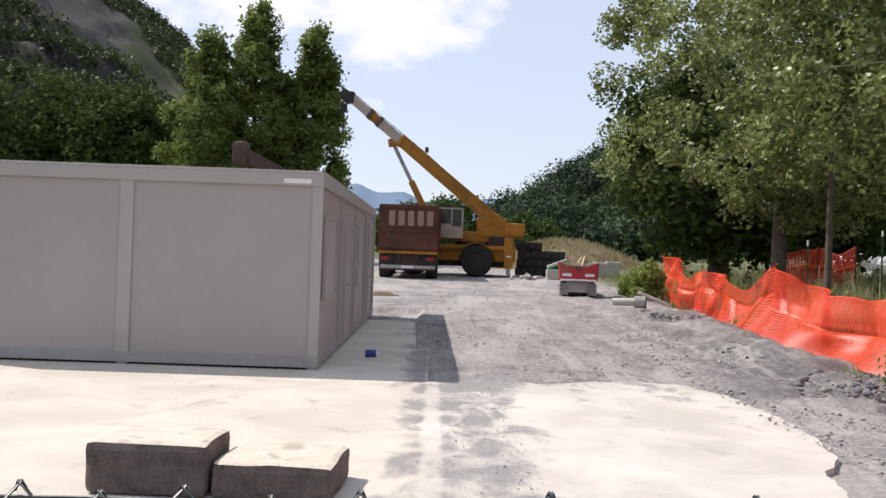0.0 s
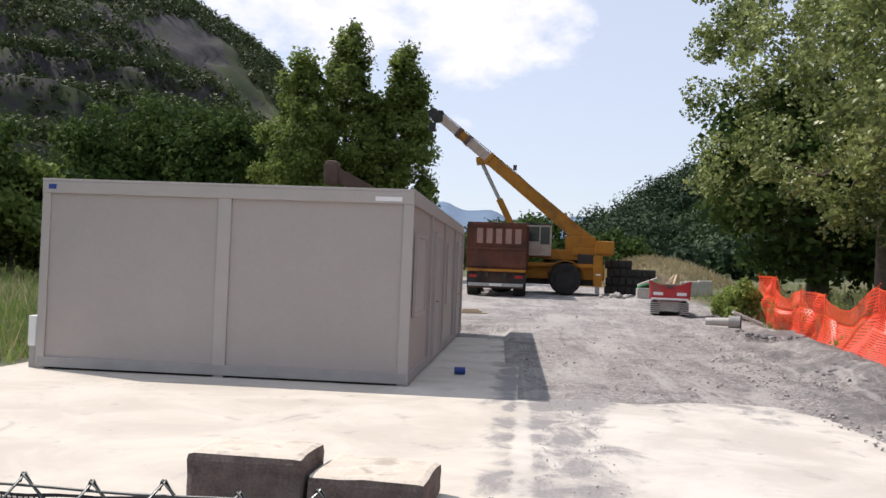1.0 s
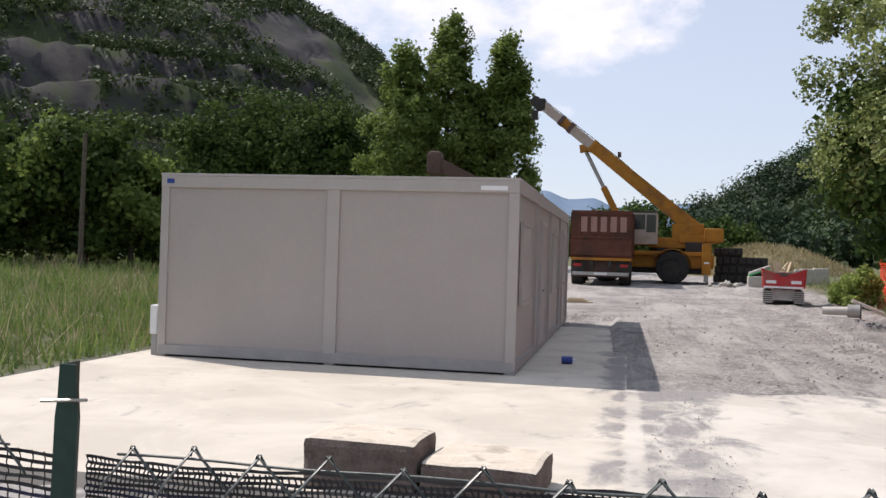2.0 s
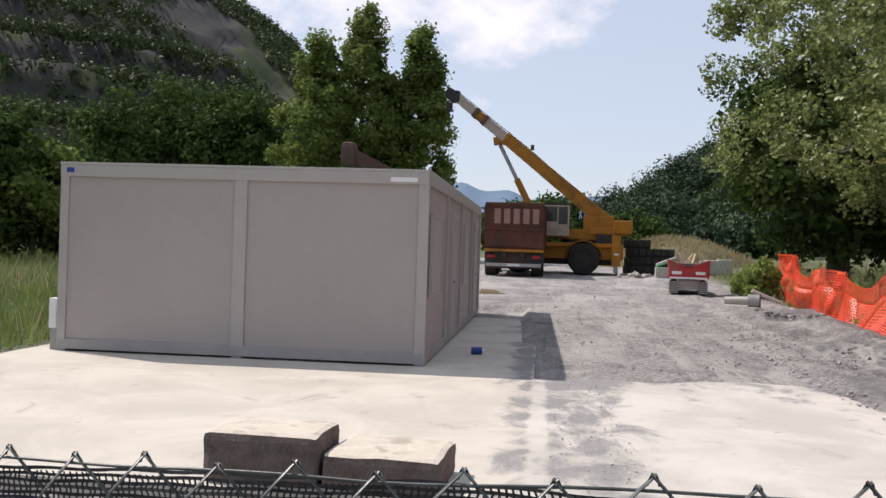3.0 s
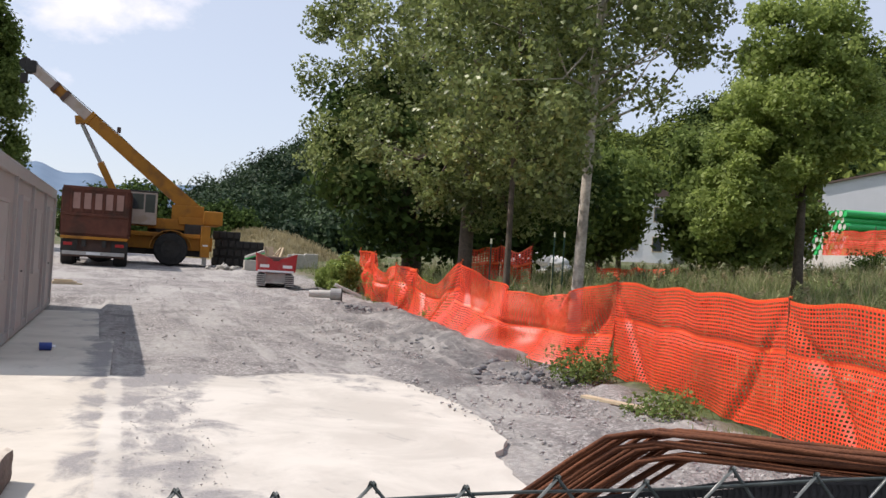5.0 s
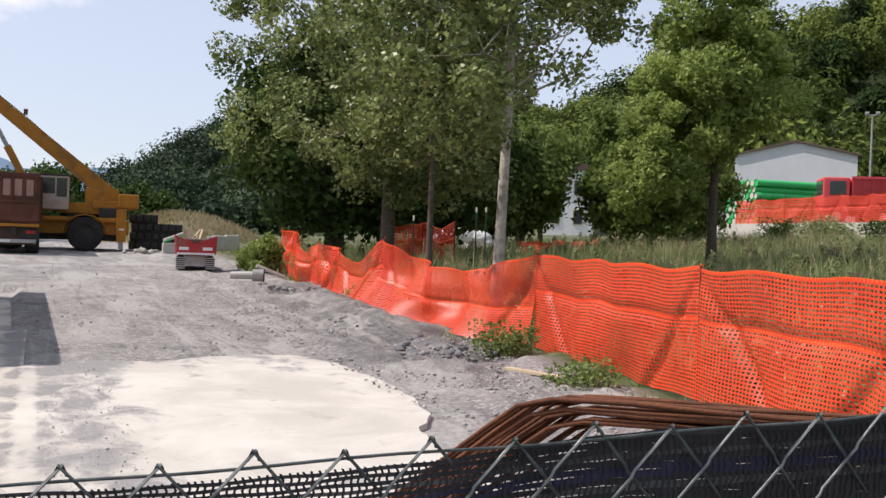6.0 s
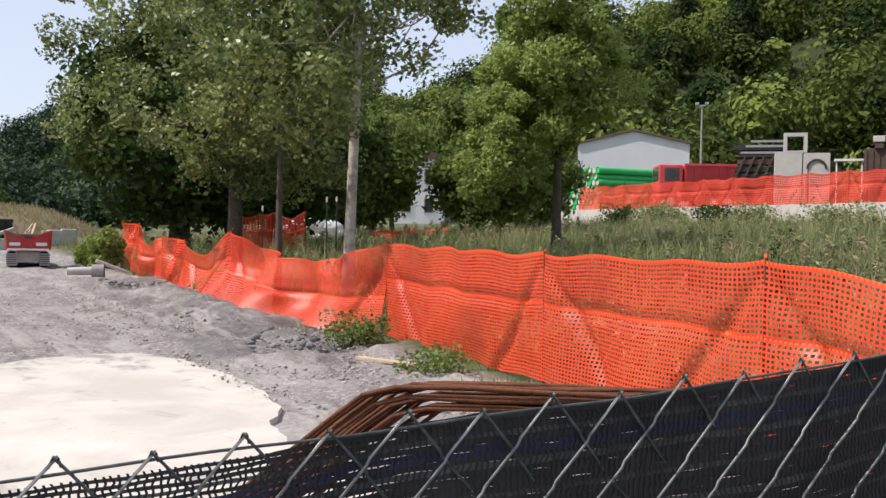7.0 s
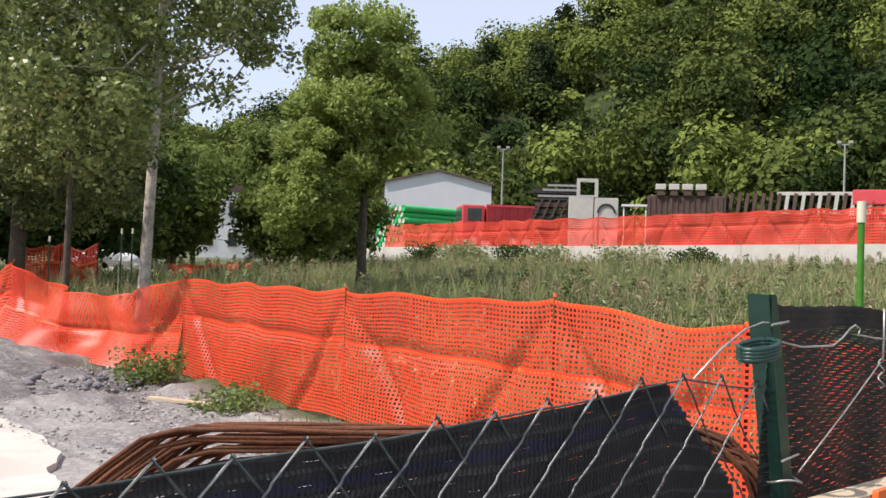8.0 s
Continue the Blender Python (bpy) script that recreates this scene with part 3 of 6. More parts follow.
    l.new(calc("MULTIPLY_ADD", grit, calc("ADD", drift, 0.15), calc("MULTIPLY", drift, 0.6)), bp.inputs["Height"])
    l.new(bp.outputs["Normal"], b.inputs["Normal"])
    return m


M_SLAB = dirty_slab("dirty_slab", (0.50, 0.455, 0.39), (0.60, 0.55, 0.475), (0.27, 0.255, 0.25))
M_SPILL = dirty_slab("dirty_spill", (0.48, 0.445, 0.395), (0.60, 0.56, 0.50), (0.26, 0.247, 0.243))
M_GROUND = ground_material()
build_ground()

# ---- concrete slab and spilled concrete ----
CX, CY, CW, CH, CL = -2.0, 12.3, 5.15, 2.6, 10.4


def outline_sheet(name, pts, z0, z1, mat, label, category):
    """A flat sheet with an uneven outline and real thickness."""
    bm = bmesh.new()
    vs = [bm.verts.new((x, y, z1)) for x, y in pts]
    f = bm.faces.new(vs)
    ex = bmesh.ops.extrude_face_region(bm, geom=[f])
    for v in ex["geom"]:
        if isinstance(v, bmesh.types.BMVert):
            v.co.z = z0
    bmesh.ops.triangulate(bm, faces=[q for q in bm.faces if len(q.verts) > 4])
    bmesh.ops.recalc_face_normals(bm, faces=bm.faces)
    return tagged(part(name, bm, mat), label, category, kind="structure")


outline_sheet("pavement_slab", [(-7.65, 5.95), (-0.55, 5.95), (-0.52, 23.6), (-7.6, 23.6)], -0.16, 0.0, M_SLAB, "pale poured concrete slab under the site cabin", "slab")


def ragged(pts, step, amount, seed):
    r = random.Random(seed)
    out = []
    for i, p in enumerate(pts):
        q = pts[(i + 1) % len(pts)]
        k = max(1, int(math.dist(p, q) / step))
        for j in range(k):
            t = j / k
            out.append((p[0] + (q[0] - p[0]) * t + r.uniform(-amount, amount), p[1] + (q[1] - p[1]) * t + r.uniform(-amount, amount)))
    return out


outline_sheet("pavement_spill", ragged([(-0.58, 4.6), (-0.58, 8.0), (-0.58, 11.6), (0.3, 11.9), (0.9, 11.7), (1.5, 12.0), (2.2, 12.2), (2.75, 12.0), (3.05, 11.2), (3.15, 9.8), (3.05, 8.6), (2.9, 7.9), (2.55, 7.2), (2.4, 6.4), (2.3, 4.6)], 0.14, 0.035, 3),
              -0.14, 0.006, M_SPILL, "thin ragged sheet of spilled pale concrete on gravel", "slab")


# ---- site cabin ----
def site_cabin():
    t = thing("site_cabin", pose(CX, CY, 0), "flat-roofed light grey prefabricated site cabin on a concrete slab", "site cabin")
    w, h, d = CW, CH, CL
    part("body", boxes((-w + 0.03, -0.03, 0.03, d - 0.03, 0.07, h - 0.03)), M_CABIN, t)
    part("roof", boxes((-w - 0.01, 0.01, -0.01, d + 0.01, h - 0.02, h + 0.02), bevel=0.008), M_CABIN_TRIM, t)
    for x0, x1 in ((-w, -w + 0.12), (-w / 2 - 0.09, -w / 2 + 0.09), (-0.14, 0.0)):
        part("post", boxes((x0, x1, 0.0, 0.05, 0.06, h - 0.17), bevel=0.006), M_CABIN_TRIM, t)
    part("top_rail", boxes((-w, 0, -0.012, 0.05, h - 0.18, h - 0.02), bevel=0.01), M_CABIN_TRIM, t)
    part("bottom_rail", boxes((-w + 0.02, -0.02, -0.003, 0.05, 0.03, 0.17), bevel=0.008), M_CABIN_BASE, t)
    part("side_top_rail", boxes((-0.05, 0.012, 0.05, d, h - 0.18, h - 0.02), bevel=0.01), M_CABIN_TRIM, t)
    part("side_bottom_rail", boxes((-0.05, 0.004, 0.05, d, 0.03, 0.17), bevel=0.008), M_CABIN_BASE, t)
    # dark box set back under the cabin, standing in for the gap's shade
    part("gap_shade_fill", boxes((-w + 0.08, -0.08, 0.1, d - 0.1, 0.0, 0.07)), M_DARK, t)
    for x in (-w + 0.06, -w / 2, -0.07):
        part("corner_foot", boxes((x - 0.07, x + 0.07, 0.01, 0.15, 0.0, 0.075)), M_CABIN_BASE, t)
    n = 4
    for i in range(1, n + 1):
        y = i * d / n
        part("post", boxes((-0.05, 0.02, y - 0.12, y - 0.0, 0.06, h - 0.17), bevel=0.006), M_CABIN_TRIM, t)
    for i in range(n):
        y = i * d / n + 0.35
        if i in (1, 3):
            dr = part("door", boxes((-0.04, 0.018, y + 0.3, y + 1.2, 0.12, 2.12), bevel=0.006), M_CABIN, t)
            part("door_frame", boxes((-0.03, 0.03, y + 0.24, y + 0.3, 0.12, 2.18), (-0.03, 0.03, y + 1.2, y + 1.26, 0.12, 2.18), (-0.03, 0.03, y + 0.3, y + 1.2, 2.12, 2.18)), M_SHUTTER, dr)
            part("door_handle", rod(bmesh.new(), (0.05, y + 0.4, 1.02), (0.05, y + 0.52, 1.02), 0.012), M_DARK, dr)
        else:
            win = part("window", boxes((-0.03, 0.012, y + 0.1, y + 1.2, 0.95, 2.0), bevel=0.006), M_SHUTTER, t, "closed grey roller shutter")
            part("window_frame", boxes((-0.02, 0.028, y + 0.05, y + 0.1, 0.9, 2.05), (-0.02, 0.028, y + 1.2, y + 1.25, 0.9, 2.05), (-0.02, 0.028, y + 0.1, y + 1.2, 2.0, 2.05), (-0.02, 0.028, y + 0.1, y + 1.2, 0.9, 0.95)), M_CABIN_TRIM, win)
            for k in range(20):
                z = 0.96 + k * 0.052
                part("slat", boxes((0.01, 0.018, y + 0.11, y + 1.19, z, z + 0.044)), M_SHUTTER, win)
    # maker's plates drawn as plain shapes
    part("plate", boxes((-w + 0.09, -w + 0.20, -0.018, -0.011, h - 0.125, h - 0.06)), M_BLUE, t, "small blue maker's plate")
    part("plate", boxes((-0.52, -0.16, -0.018, -0.011, h - 0.15, h - 0.09)), M_WHITE, t, "small white maker's plate")
    return t


site_cabin()


# ---- trees ----
EYE_X, EYE_Y = -0.45, 0.12


def plan(az, d):
    """A place on the plan by bearing (degrees east of north) and distance from the standing point."""
    return EYE_X + d * math.sin(radians(az)), EYE_Y + d * math.cos(radians(az))


def tree(name, xy, trunk_h, trunk_r, crowns, n_leaves, leaf, leaf_mat, bark_mat, seed, label, lean=(0, 0), group="", clump_r=0.55):
    """A tapered trunk with limbs and a crown of leaf clumps. crowns: ellipsoids (dx, dy, z, rx, ry, rz) above the foot."""
    rng = np.random.default_rng(seed)
    gz = ground_at(*xy)
    t = thing(name, pose(xy[0], xy[1], gz - 0.05), label, "tree", group)
    trunk = []
    for i in range(9):
        f = i / 8
        trunk.append((lean[0] * f + 0.12 * trunk_r * math.sin(5 * f + seed), lean[1] * f + 0.12 * trunk_r * math.cos(4 * f + seed), trunk_h * f))
    parts = [(trunk, [trunk_r * (1.25 if i == 0 else 1 - 0.75 * i / 8) for i in range(9)], 10)]
    cents, rads = [], []
    for dx, dy, z, rx, ry, rz in crowns:
        k = max(14, int(7 * rx * ry * rz / clump_r ** 2 / 3.5))
        k = min(k, 150)
        d = rng.normal(size=(k, 3))
        d /= np.linalg.norm(d, axis=1)[:, None]
        r = rng.uniform(0.25, 1.0, (k, 1)) ** 0.5
        c = d * r * np.array((rx, ry, rz)) + np.array((dx, dy, z))
        cents.append(c)
        rads.append(rng.uniform(0.6, 1.3, k) * clump_r)
    cents, rads = np.vstack(cents), np.concatenate(rads)
    for i in rng.permutation(len(cents))[: min(34, len(cents))]:
        c = cents[i]
        f = min(0.95, max(rng.uniform(0.36, 0.7), (c[2] - 0.8 * np.hypot(c[0], c[1]) - 0.3) / trunk_h))
        a = np.array((lean[0] * f, lean[1] * f, trunk_h * f))
        m = (a + c) / 2 + np.array((0, 0, -0.12 * np.linalg.norm(c - a))) + rng.normal(size=3) * 0.1
        r0 = trunk_r * 0.34 * (1.15 - f)
        parts.append(([a, (a + m) / 2, m, c], [r0, r0 * 0.8, r0 * 0.55, r0 * 0.2], 6))
    tubes("trunk", parts, bark_mat, t)
    per = max(8, n_leaves // len(cents))
    pts = clumps(rng, cents, rads, per)
    out = None
    if leaf > 0.14:
        cen = np.average(cents, axis=0)
        out = 0.7 * (pts - np.repeat(cents, per, axis=0)) / clump_r + 0.3 * (pts - cen)
        pts = pts + rng.normal(size=pts.shape) * clump_r * 0.28
    v, f = leaves(rng, pts, leaf, outward=out, jitter=0.8)
    raw_mesh("crown", v, f, leaf_mat, t)
    return t


POPLAR = "tall poplar with glittering grey-green leaves behind the orange net"
tree("poplar_tree", plan(27.3, 16.0), 11.0, 0.112, [(0.1, 0, 8.2, 2.7, 2.6, 4.0), (-1.3, -0.5, 5.0, 1.7, 1.5, 2.0), (1.9, 0.6, 6.6, 1.5, 1.3, 1.3)], 34000, 0.08, M_LEAF_POPLAR, M_BARK, 11,
     "slim poplar with a pale peeling trunk behind the orange net", lean=(0.35, 0.1), clump_r=0.44)
tree("poplar_tree", plan(20.4, 21.5), 11.0, 0.19, [(0, 0, 7.4, 3.6, 3.2, 4.8), (0.6, -0.8, 4.0, 2.4, 2.0, 1.7)], 38000, 0.09, M_LEAF_POPLAR, M_BARK_DARK, 12, POPLAR, clump_r=0.48)
tree("poplar_tree", plan(23.0, 19.0), 8.0, 0.08, [(0, 0, 5.6, 2.0, 1.8, 3.2)], 16000, 0.08, M_LEAF_POPLAR, M_BARK_DARK, 13, "young poplar with a thin dark trunk among larger ones")
tree("poplar_tree", plan(17.3, 33.0), 12.5, 0.22, [(-1.2, 0, 8.6, 3.3, 2.8, 5.2), (-2.0, 0, 4.9, 2.3, 1.9, 2.0)], 42000, 0.11, M_LEAF_POPLAR, M_BARK_DARK, 14, POPLAR)
tree("broadleaf_tree", plan(16.8, 33.0), 8.0, 0.2, [(0, 0, 4.6, 4.0, 2.6, 3.6)], 12000, 0.22, M_LEAF_DARK, M_BARK_DARK, 15, "dark broadleaf tree in deep shade behind the poplars", clump_r=0.8)
tree("broadleaf_tree", plan(22.5, 36.0), 8.0, 0.2, [(0, 0, 4.6, 4.4, 2.6, 3.8)], 12000, 0.22, M_LEAF_DARK, M_BARK_DARK, 16, "dark broadleaf tree in deep shade behind the poplars", clump_r=0.8)
tree("broadleaf_tree", plan(40.2, 30.0), 8.0, 0.17, [(-0.1, 0, 5.7, 2.6, 2.5, 2.5), (-0.4, 0, 7.8, 1.7, 1.7, 2.0), (-1.9, -0.3, 4.0, 1.6, 1.5, 1.9), (-2.6, -0.3, 2.6, 1.1, 1.2, 1.3)], 52000, 0.115, M_LEAF_MEADOW, M_BARK_DARK, 17, "round-crowned green tree standing in the weedy meadow")
for az, d, w, h, sd in ((28.6, 47, 2.4, 6.5, 21), (29.9, 52, 1.7, 7.0, 22), (34.7, 47, 1.9, 7.6, 23), (36.8, 45, 2.2, 7.6, 24), (26.0, 46, 2.8, 5.6, 25), (38.6, 52, 2.6, 6.0, 26)):
    tree("broadleaf_tree", plan(az, d), h * 0.8, 0.16, [(0, 0, h * 0.55, w, w, h * 0.47)], 9000, 0.24, M_LEAF_BRIGHT, M_BARK_DARK, sd, "leafy green tree at the edge of the meadow", group="trees along the meadow", clump_r=0.75)
for az, d, w, h, sd in ((-11.4, 58, 2.5, 16.2, 31), (-7.8, 58, 1.9, 15.0, 32), (-14.2, 57, 2.6, 13.8, 33), (-9.4, 59, 2.0, 11.5, 36)):
    tree("poplar_tree", plan(az, d), h * 0.9, 0.22, [(0, 0, h * 0.45, w, w, h * 0.42), (0.1, 0, h * 0.80, w * 0.5, w * 0.5, h * 0.15), (0, 0, h * 0.90, w * 0.26, w * 0.26, h * 0.08)], 30000, 0.19, M_LEAF_BRIGHT, M_BARK_DARK, sd, "tall green poplar beyond the site cabin", group="poplars beyond the cabin", clump_r=0.6)
for az, d, w, h, sd in ((-25.4, 64, 3.4, 10.4, 41), (-22.3, 66, 3.6, 11.8, 42), (-19.3, 64, 3.6, 11.0, 43), (-17.0, 63, 2.6, 9.0, 44)):
    tree("broadleaf_tree", plan(az, d), h * 0.8, 0.22, [(0, 0, h * 0.5, w, w, h * 0.46)], 18000, 0.24, M_LEAF_DARK, M_BARK_DARK, sd, "dark rounded tree beyond the site cabin", group="dark trees beyond the cabin", clump_r=1.0)
for az, d, w, h, sd in ((-38.0, 44, 2.8, 6.4, 51), (-35.2, 43, 2.4, 6.2, 52), (-32.7, 42, 2.2, 6.4, 53), (-30.2, 42, 2.0, 5.2, 54), (-28.0, 43, 1.8, 4.2, 55)):
    tree("broadleaf_tree", plan(az, d), h * 0.8, 0.15, [(0, 0, h * 0.52, w, w, h * 0.5)], 10000, 0.22, M_LEAF_DARK if sd % 2 else M_LEAF_BRIGHT, M_BARK_DARK, sd, "bushy tree at the edge of the grass field", group="trees along the field", clump_r=0.75)
for az, d, w, h, sd in ((1.3, 78, 2.6, 5.6, 61), (-2.0, 84, 3.0, 4.6, 62), (5.5, 84, 3.2, 4.2, 63)):
    tree("broadleaf_tree", plan(az, d), h * 0.8, 0.16, [(0, 0, h * 0.55, w, w, h * 0.5)], 5000, 0.30, M_LEAF_DARK, M_BARK_DARK, sd, "bushy tree far beyond the crane", group="trees beyond the crane", clump_r=0.8)


def woodland(name, n, az0, az1, r0, r1, size, per, leaf, mat, seed, label, lift=0.0, thin_noise=0.0):
    """Crowns over a hillside, as one mesh."""
    rng = np.random.default_rng(seed)
    az = np.radians(rng.uniform(az0, az1, n))
    r = np.sqrt(rng.uniform(r0 ** 2, r1 ** 2, n))
    x, y = EYE_X + r * np.sin(az), EYE_Y + r * np.cos(az)
    if thin_noise:
        ok = np.array([noise.noise(Vector((a * 0.035, b * 0.035, seed))) > thin_noise - 0.5 for a, b in zip(x, y)])
        x, y = x[ok], y[ok]
    s = size * rng.uniform(0.6, 1.4, len(x))
    z = ground_z(x, y) + s * (0.55 + lift * rng.uniform(-0.3, 0.45, len(x)))
    mid = np.stack([x, y, z], 1)
    sub_c, sub_r, owner = [], [], []
    k = 7
    for _ in range(k):
        o = rng.normal(size=(len(x), 3)).clip(-1.5, 1.5) * np.array((0.27, 0.27, 0.26))
        sub_c.append(mid + o * s[:, None])
        sub_r.append(s * rng.uniform(0.28, 0.5, len(x)))
        owner.append(np.arange(len(x)))
    owner = np.repeat(np.concatenate(owner), per // k)
    cc = np.vstack(sub_c)
    pts = clumps(rng, cc, np.concatenate(sub_r), per // k, 0.9)
    out = 1.1 * (pts - mid[owner]) / s[owner][:, None] + (pts - np.repeat(cc, per // k, axis=0)) / s[owner][:, None] * 1.3 + np.array((0, 0, 0.15))
    away = pts - np.repeat(cc, per // k, axis=0)
    away /= np.linalg.norm(away, axis=1)[:, None]
    pts = np.repeat(cc, per // k, axis=0) + away * (np.repeat(np.concatenate(sub_r), per // k) * rng.uniform(0.66, 1.12, len(pts)))[:, None] * np.array((1, 1, 0.9))
    v, f = leaves(rng, pts, leaf, outward=out, jitter=0.3)
    shade = np.random.default_rng(seed + 500).uniform(0, 1, len(x)) ** 1.6
    tone = np.repeat(shade[owner], 4)
    ob = raw_mesh(name, v, f, mat)
    ob.data.shade_flat()
    at = ob.data.attributes.new("tone", "FLOAT", "POINT")
    at.data.foreach_set("value", tone.astype(np.float32))
    return tagged(ob, label, "woodland", kind="stuff")


woodland("woodland", 640, 27, 84, 114, 275, 7.8, 700, 0.78, M_LEAF_WOOD, 71, "dense green deciduous wood covering a steep hillside", lift=1.0)
woodland("woodland", 620, 3.5, 28, 118, 285, 4.6, 210, 0.62, M_LEAF_FARWOOD, 72, "dark wooded hillside across the valley")
woodland("woodland", 11000, -46, -9, 92, 300, 2.1, 21, 0.6, M_LEAF_SCRUB, 73, "patchy scrub on the quarried hillside", thin_noise=0.26)


for az, r, h, sd in ((47.6, 205, 15.0, 141), (50.8, 190, 17.0, 142), (52.2, 215, 18.0, 143), (55.0, 200, 16.0, 144)):
    tree("conifer_tree", plan(az, r), h * 0.95, 0.3, [(0, 0, h * 0.40, 4.2, 4.2, 3.4), (0, 0, h * 0.62, 3.2, 3.2, 3.0), (0, 0, h * 0.84, 1.8, 1.8, 2.6)], 5200, 0.55, M_LEAF_CONIFER, M_BARK_DARK, sd, "dark conifer standing among the hillside trees", group="conifers on the hillside", clump_r=1.5)


def distant_hills():
    az = np.radians(np.linspace(-30, 30, 160))
    top = np.array([3.1 + 0.9 * noise.noise(Vector((a * 9, 0, 3))) + 0.35 * noise.noise(Vector((a * 40, 1, 3))) for a in az])
    top += np.interp(np.degrees(az), [-30, -8, -6.5, -5, -2, 0.5, 2.5, 6, 30], [3, 1.2, 0.9, 0.8, 0.6, 0.2, 0.0, 0.2, 2])
    verts = []
    for r, f in ((900, -0.2), (1150, 0.45), (1400, 1.0), (1700, 0.8)):
        for a, e in zip(az, top):
            verts.append((EYE_X + r * math.sin(a), EYE_Y + r * math.cos(a), 1.6 + 1400 * math.tan(radians(e)) * f))
    n = len(az)
    faces = [(i * n + k, i * n + k + 1, (i + 1) * n + k + 1, (i + 1) * n + k) for i in range(3) for k in range(n - 1)]
    tagged(raw_mesh("backdrop_hills", verts, faces, M_HAZED_HILL, smooth=True), "wooded hills closing the valley far off, tinted blue-grey for haze", "hills", kind="structure")


distant_hills()


# ---- grass and weeds ----
def blades(rng, base, height, width, lean=0.35):
    n = len(base)
    a = rng.uniform(0, 2 * np.pi, n)
    side = np.stack([np.cos(a), np.sin(a), np.zeros(n)], 1) * (width * rng.uniform(0.6, 1.4, n))[:, None]
    h = height * rng.uniform(0.5, 1.3, n)
    tip = base + np.stack([rng.normal(0, lean, n) * h, rng.normal(0, lean, n) * h, h], 1)
    v = np.empty((n, 4, 3))
    v[:, 0], v[:, 1], v[:, 2], v[:, 3] = base - side, base + side, tip + side * 0.25, tip - side * 0.25
    return v.reshape(-1, 3), np.arange(4 * n).reshape(n, 4)


def sward(name, n, area, height, width, mat, seed, label, where=None, category="grass"):
    rng = np.random.default_rng(seed)
    x, y = rng.uniform(area[0], area[1], n), rng.uniform(area[2], area[3], n)
    if where is not None:
        ok = where(x, y, rng)
        x, y = x[ok], y[ok]
    tall = np.array([0.75 + 0.9 * noise.noise(Vector((a * 0.5, b * 0.5, seed))) for a, b in zip(x, y)]).clip(0.25, 1.8)
    v, f = blades(rng, np.stack([x, y, ground_z(x, y) - 0.02], 1), height * tall, width)
    return tagged(raw_mesh(name, v, f, mat), label, category, kind="stuff")


def far_thin(x, y, rng):
    return rng.uniform(0, 1, len(x)) < np.clip(22 / np.hypot(x, y), 0.15, 1)


sward("meadow_weeds", 60000, (5.5, 43, 1.5, 44), 0.62, 0.014, M_WEED, 81, "tall dry-green weeds on the meadow", lambda x, y, r: (x > net_x(y) + 0.7) & far_thin(x, y, r))
sward("meadow_grass", 45000, (5.5, 43, 1.5, 44), 0.40, 0.020, M_GRASS, 82, "rough green grass on the meadow", lambda x, y, r: (x > net_x(y) + 0.45) & far_thin(x, y, r))
sward("meadow_straw", 20000, (5.5, 43, 1.5, 44), 0.70, 0.010, M_STRAW, 83, "straw-coloured grass stalks on the meadow", lambda x, y, r: (x > net_x(y) + 0.6) & far_thin(x, y, r))
def weed_plants(name, n, seed, mat, label):
    rng = np.random.default_rng(seed)
    x, y = rng.uniform(6, 42, n), rng.uniform(1.5, 46, n)
    ok = (x > net_x(y) + 0.8) & (rng.uniform(0, 1, n) < np.clip(20 / np.hypot(x, y), 0.2, 1))
    ok &= np.array([noise.noise(Vector((a * 0.3, b * 0.3, seed))) > -0.1 for a, b in zip(x, y)])
    x, y = x[ok], y[ok]
    h = rng.uniform(0.2, 0.75, len(x))
    cs, rs = [], []
    for f in (0.3, 0.55, 0.8, 1.0):
        cs.append(np.stack([x + rng.normal(0, 0.05, len(x)), y + rng.normal(0, 0.05, len(x)), ground_z(x, y) + h * f], 1))
        rs.append((0.24 - 0.16 * f) * (0.5 + h))
    v, f = leaves(rng, clumps(rng, np.vstack(cs), np.concatenate(rs), 20, 1.3), 0.05, 2.4)
    return tagged(raw_mesh(name, v, f, mat), label, "weeds", kind="stuff")


weed_plants("weed_plants", 1500, 87, M_WEED, "leafy grey-green weeds standing in the meadow")
weed_plants("dark_weed_plants", 220, 88, M_LEAF_DARK, "dark leafy weeds standing in the meadow")
weed_plants("dry_weed_plants", 700, 89, M_STRAW, "dry straw-coloured weeds standing in the meadow")
sward("field_grass", 60000, (-34, -7.7, 8, 44), 0.42, 0.018, M_GRASS, 84, "lush green grass beside the concrete slab", lambda x, y, r: (y > -0.9 * x + 1.5) & far_thin(x, y, r))
sward("field_straw", 12000, (-34, -7.9, 8, 44), 0.55, 0.012, M_STRAW, 85, "pale grass stalks in the field", lambda x, y, r: (y > -0.9 * x + 1.5) & far_thin(x, y, r))
sward("verge_grass", 9000, (4.6, 7.2, 4.0, 30), 0.16, 0.008, M_GRASS, 86, "short green grass along the foot of the net",
      lambda x, y, r: (np.abs(x - net_x(y) + 0.15) < 0.5) & np.array([noise.noise(Vector((a * 0.9, b * 0.9, 4))) > 0.0 for a, b in zip(x, y)]))


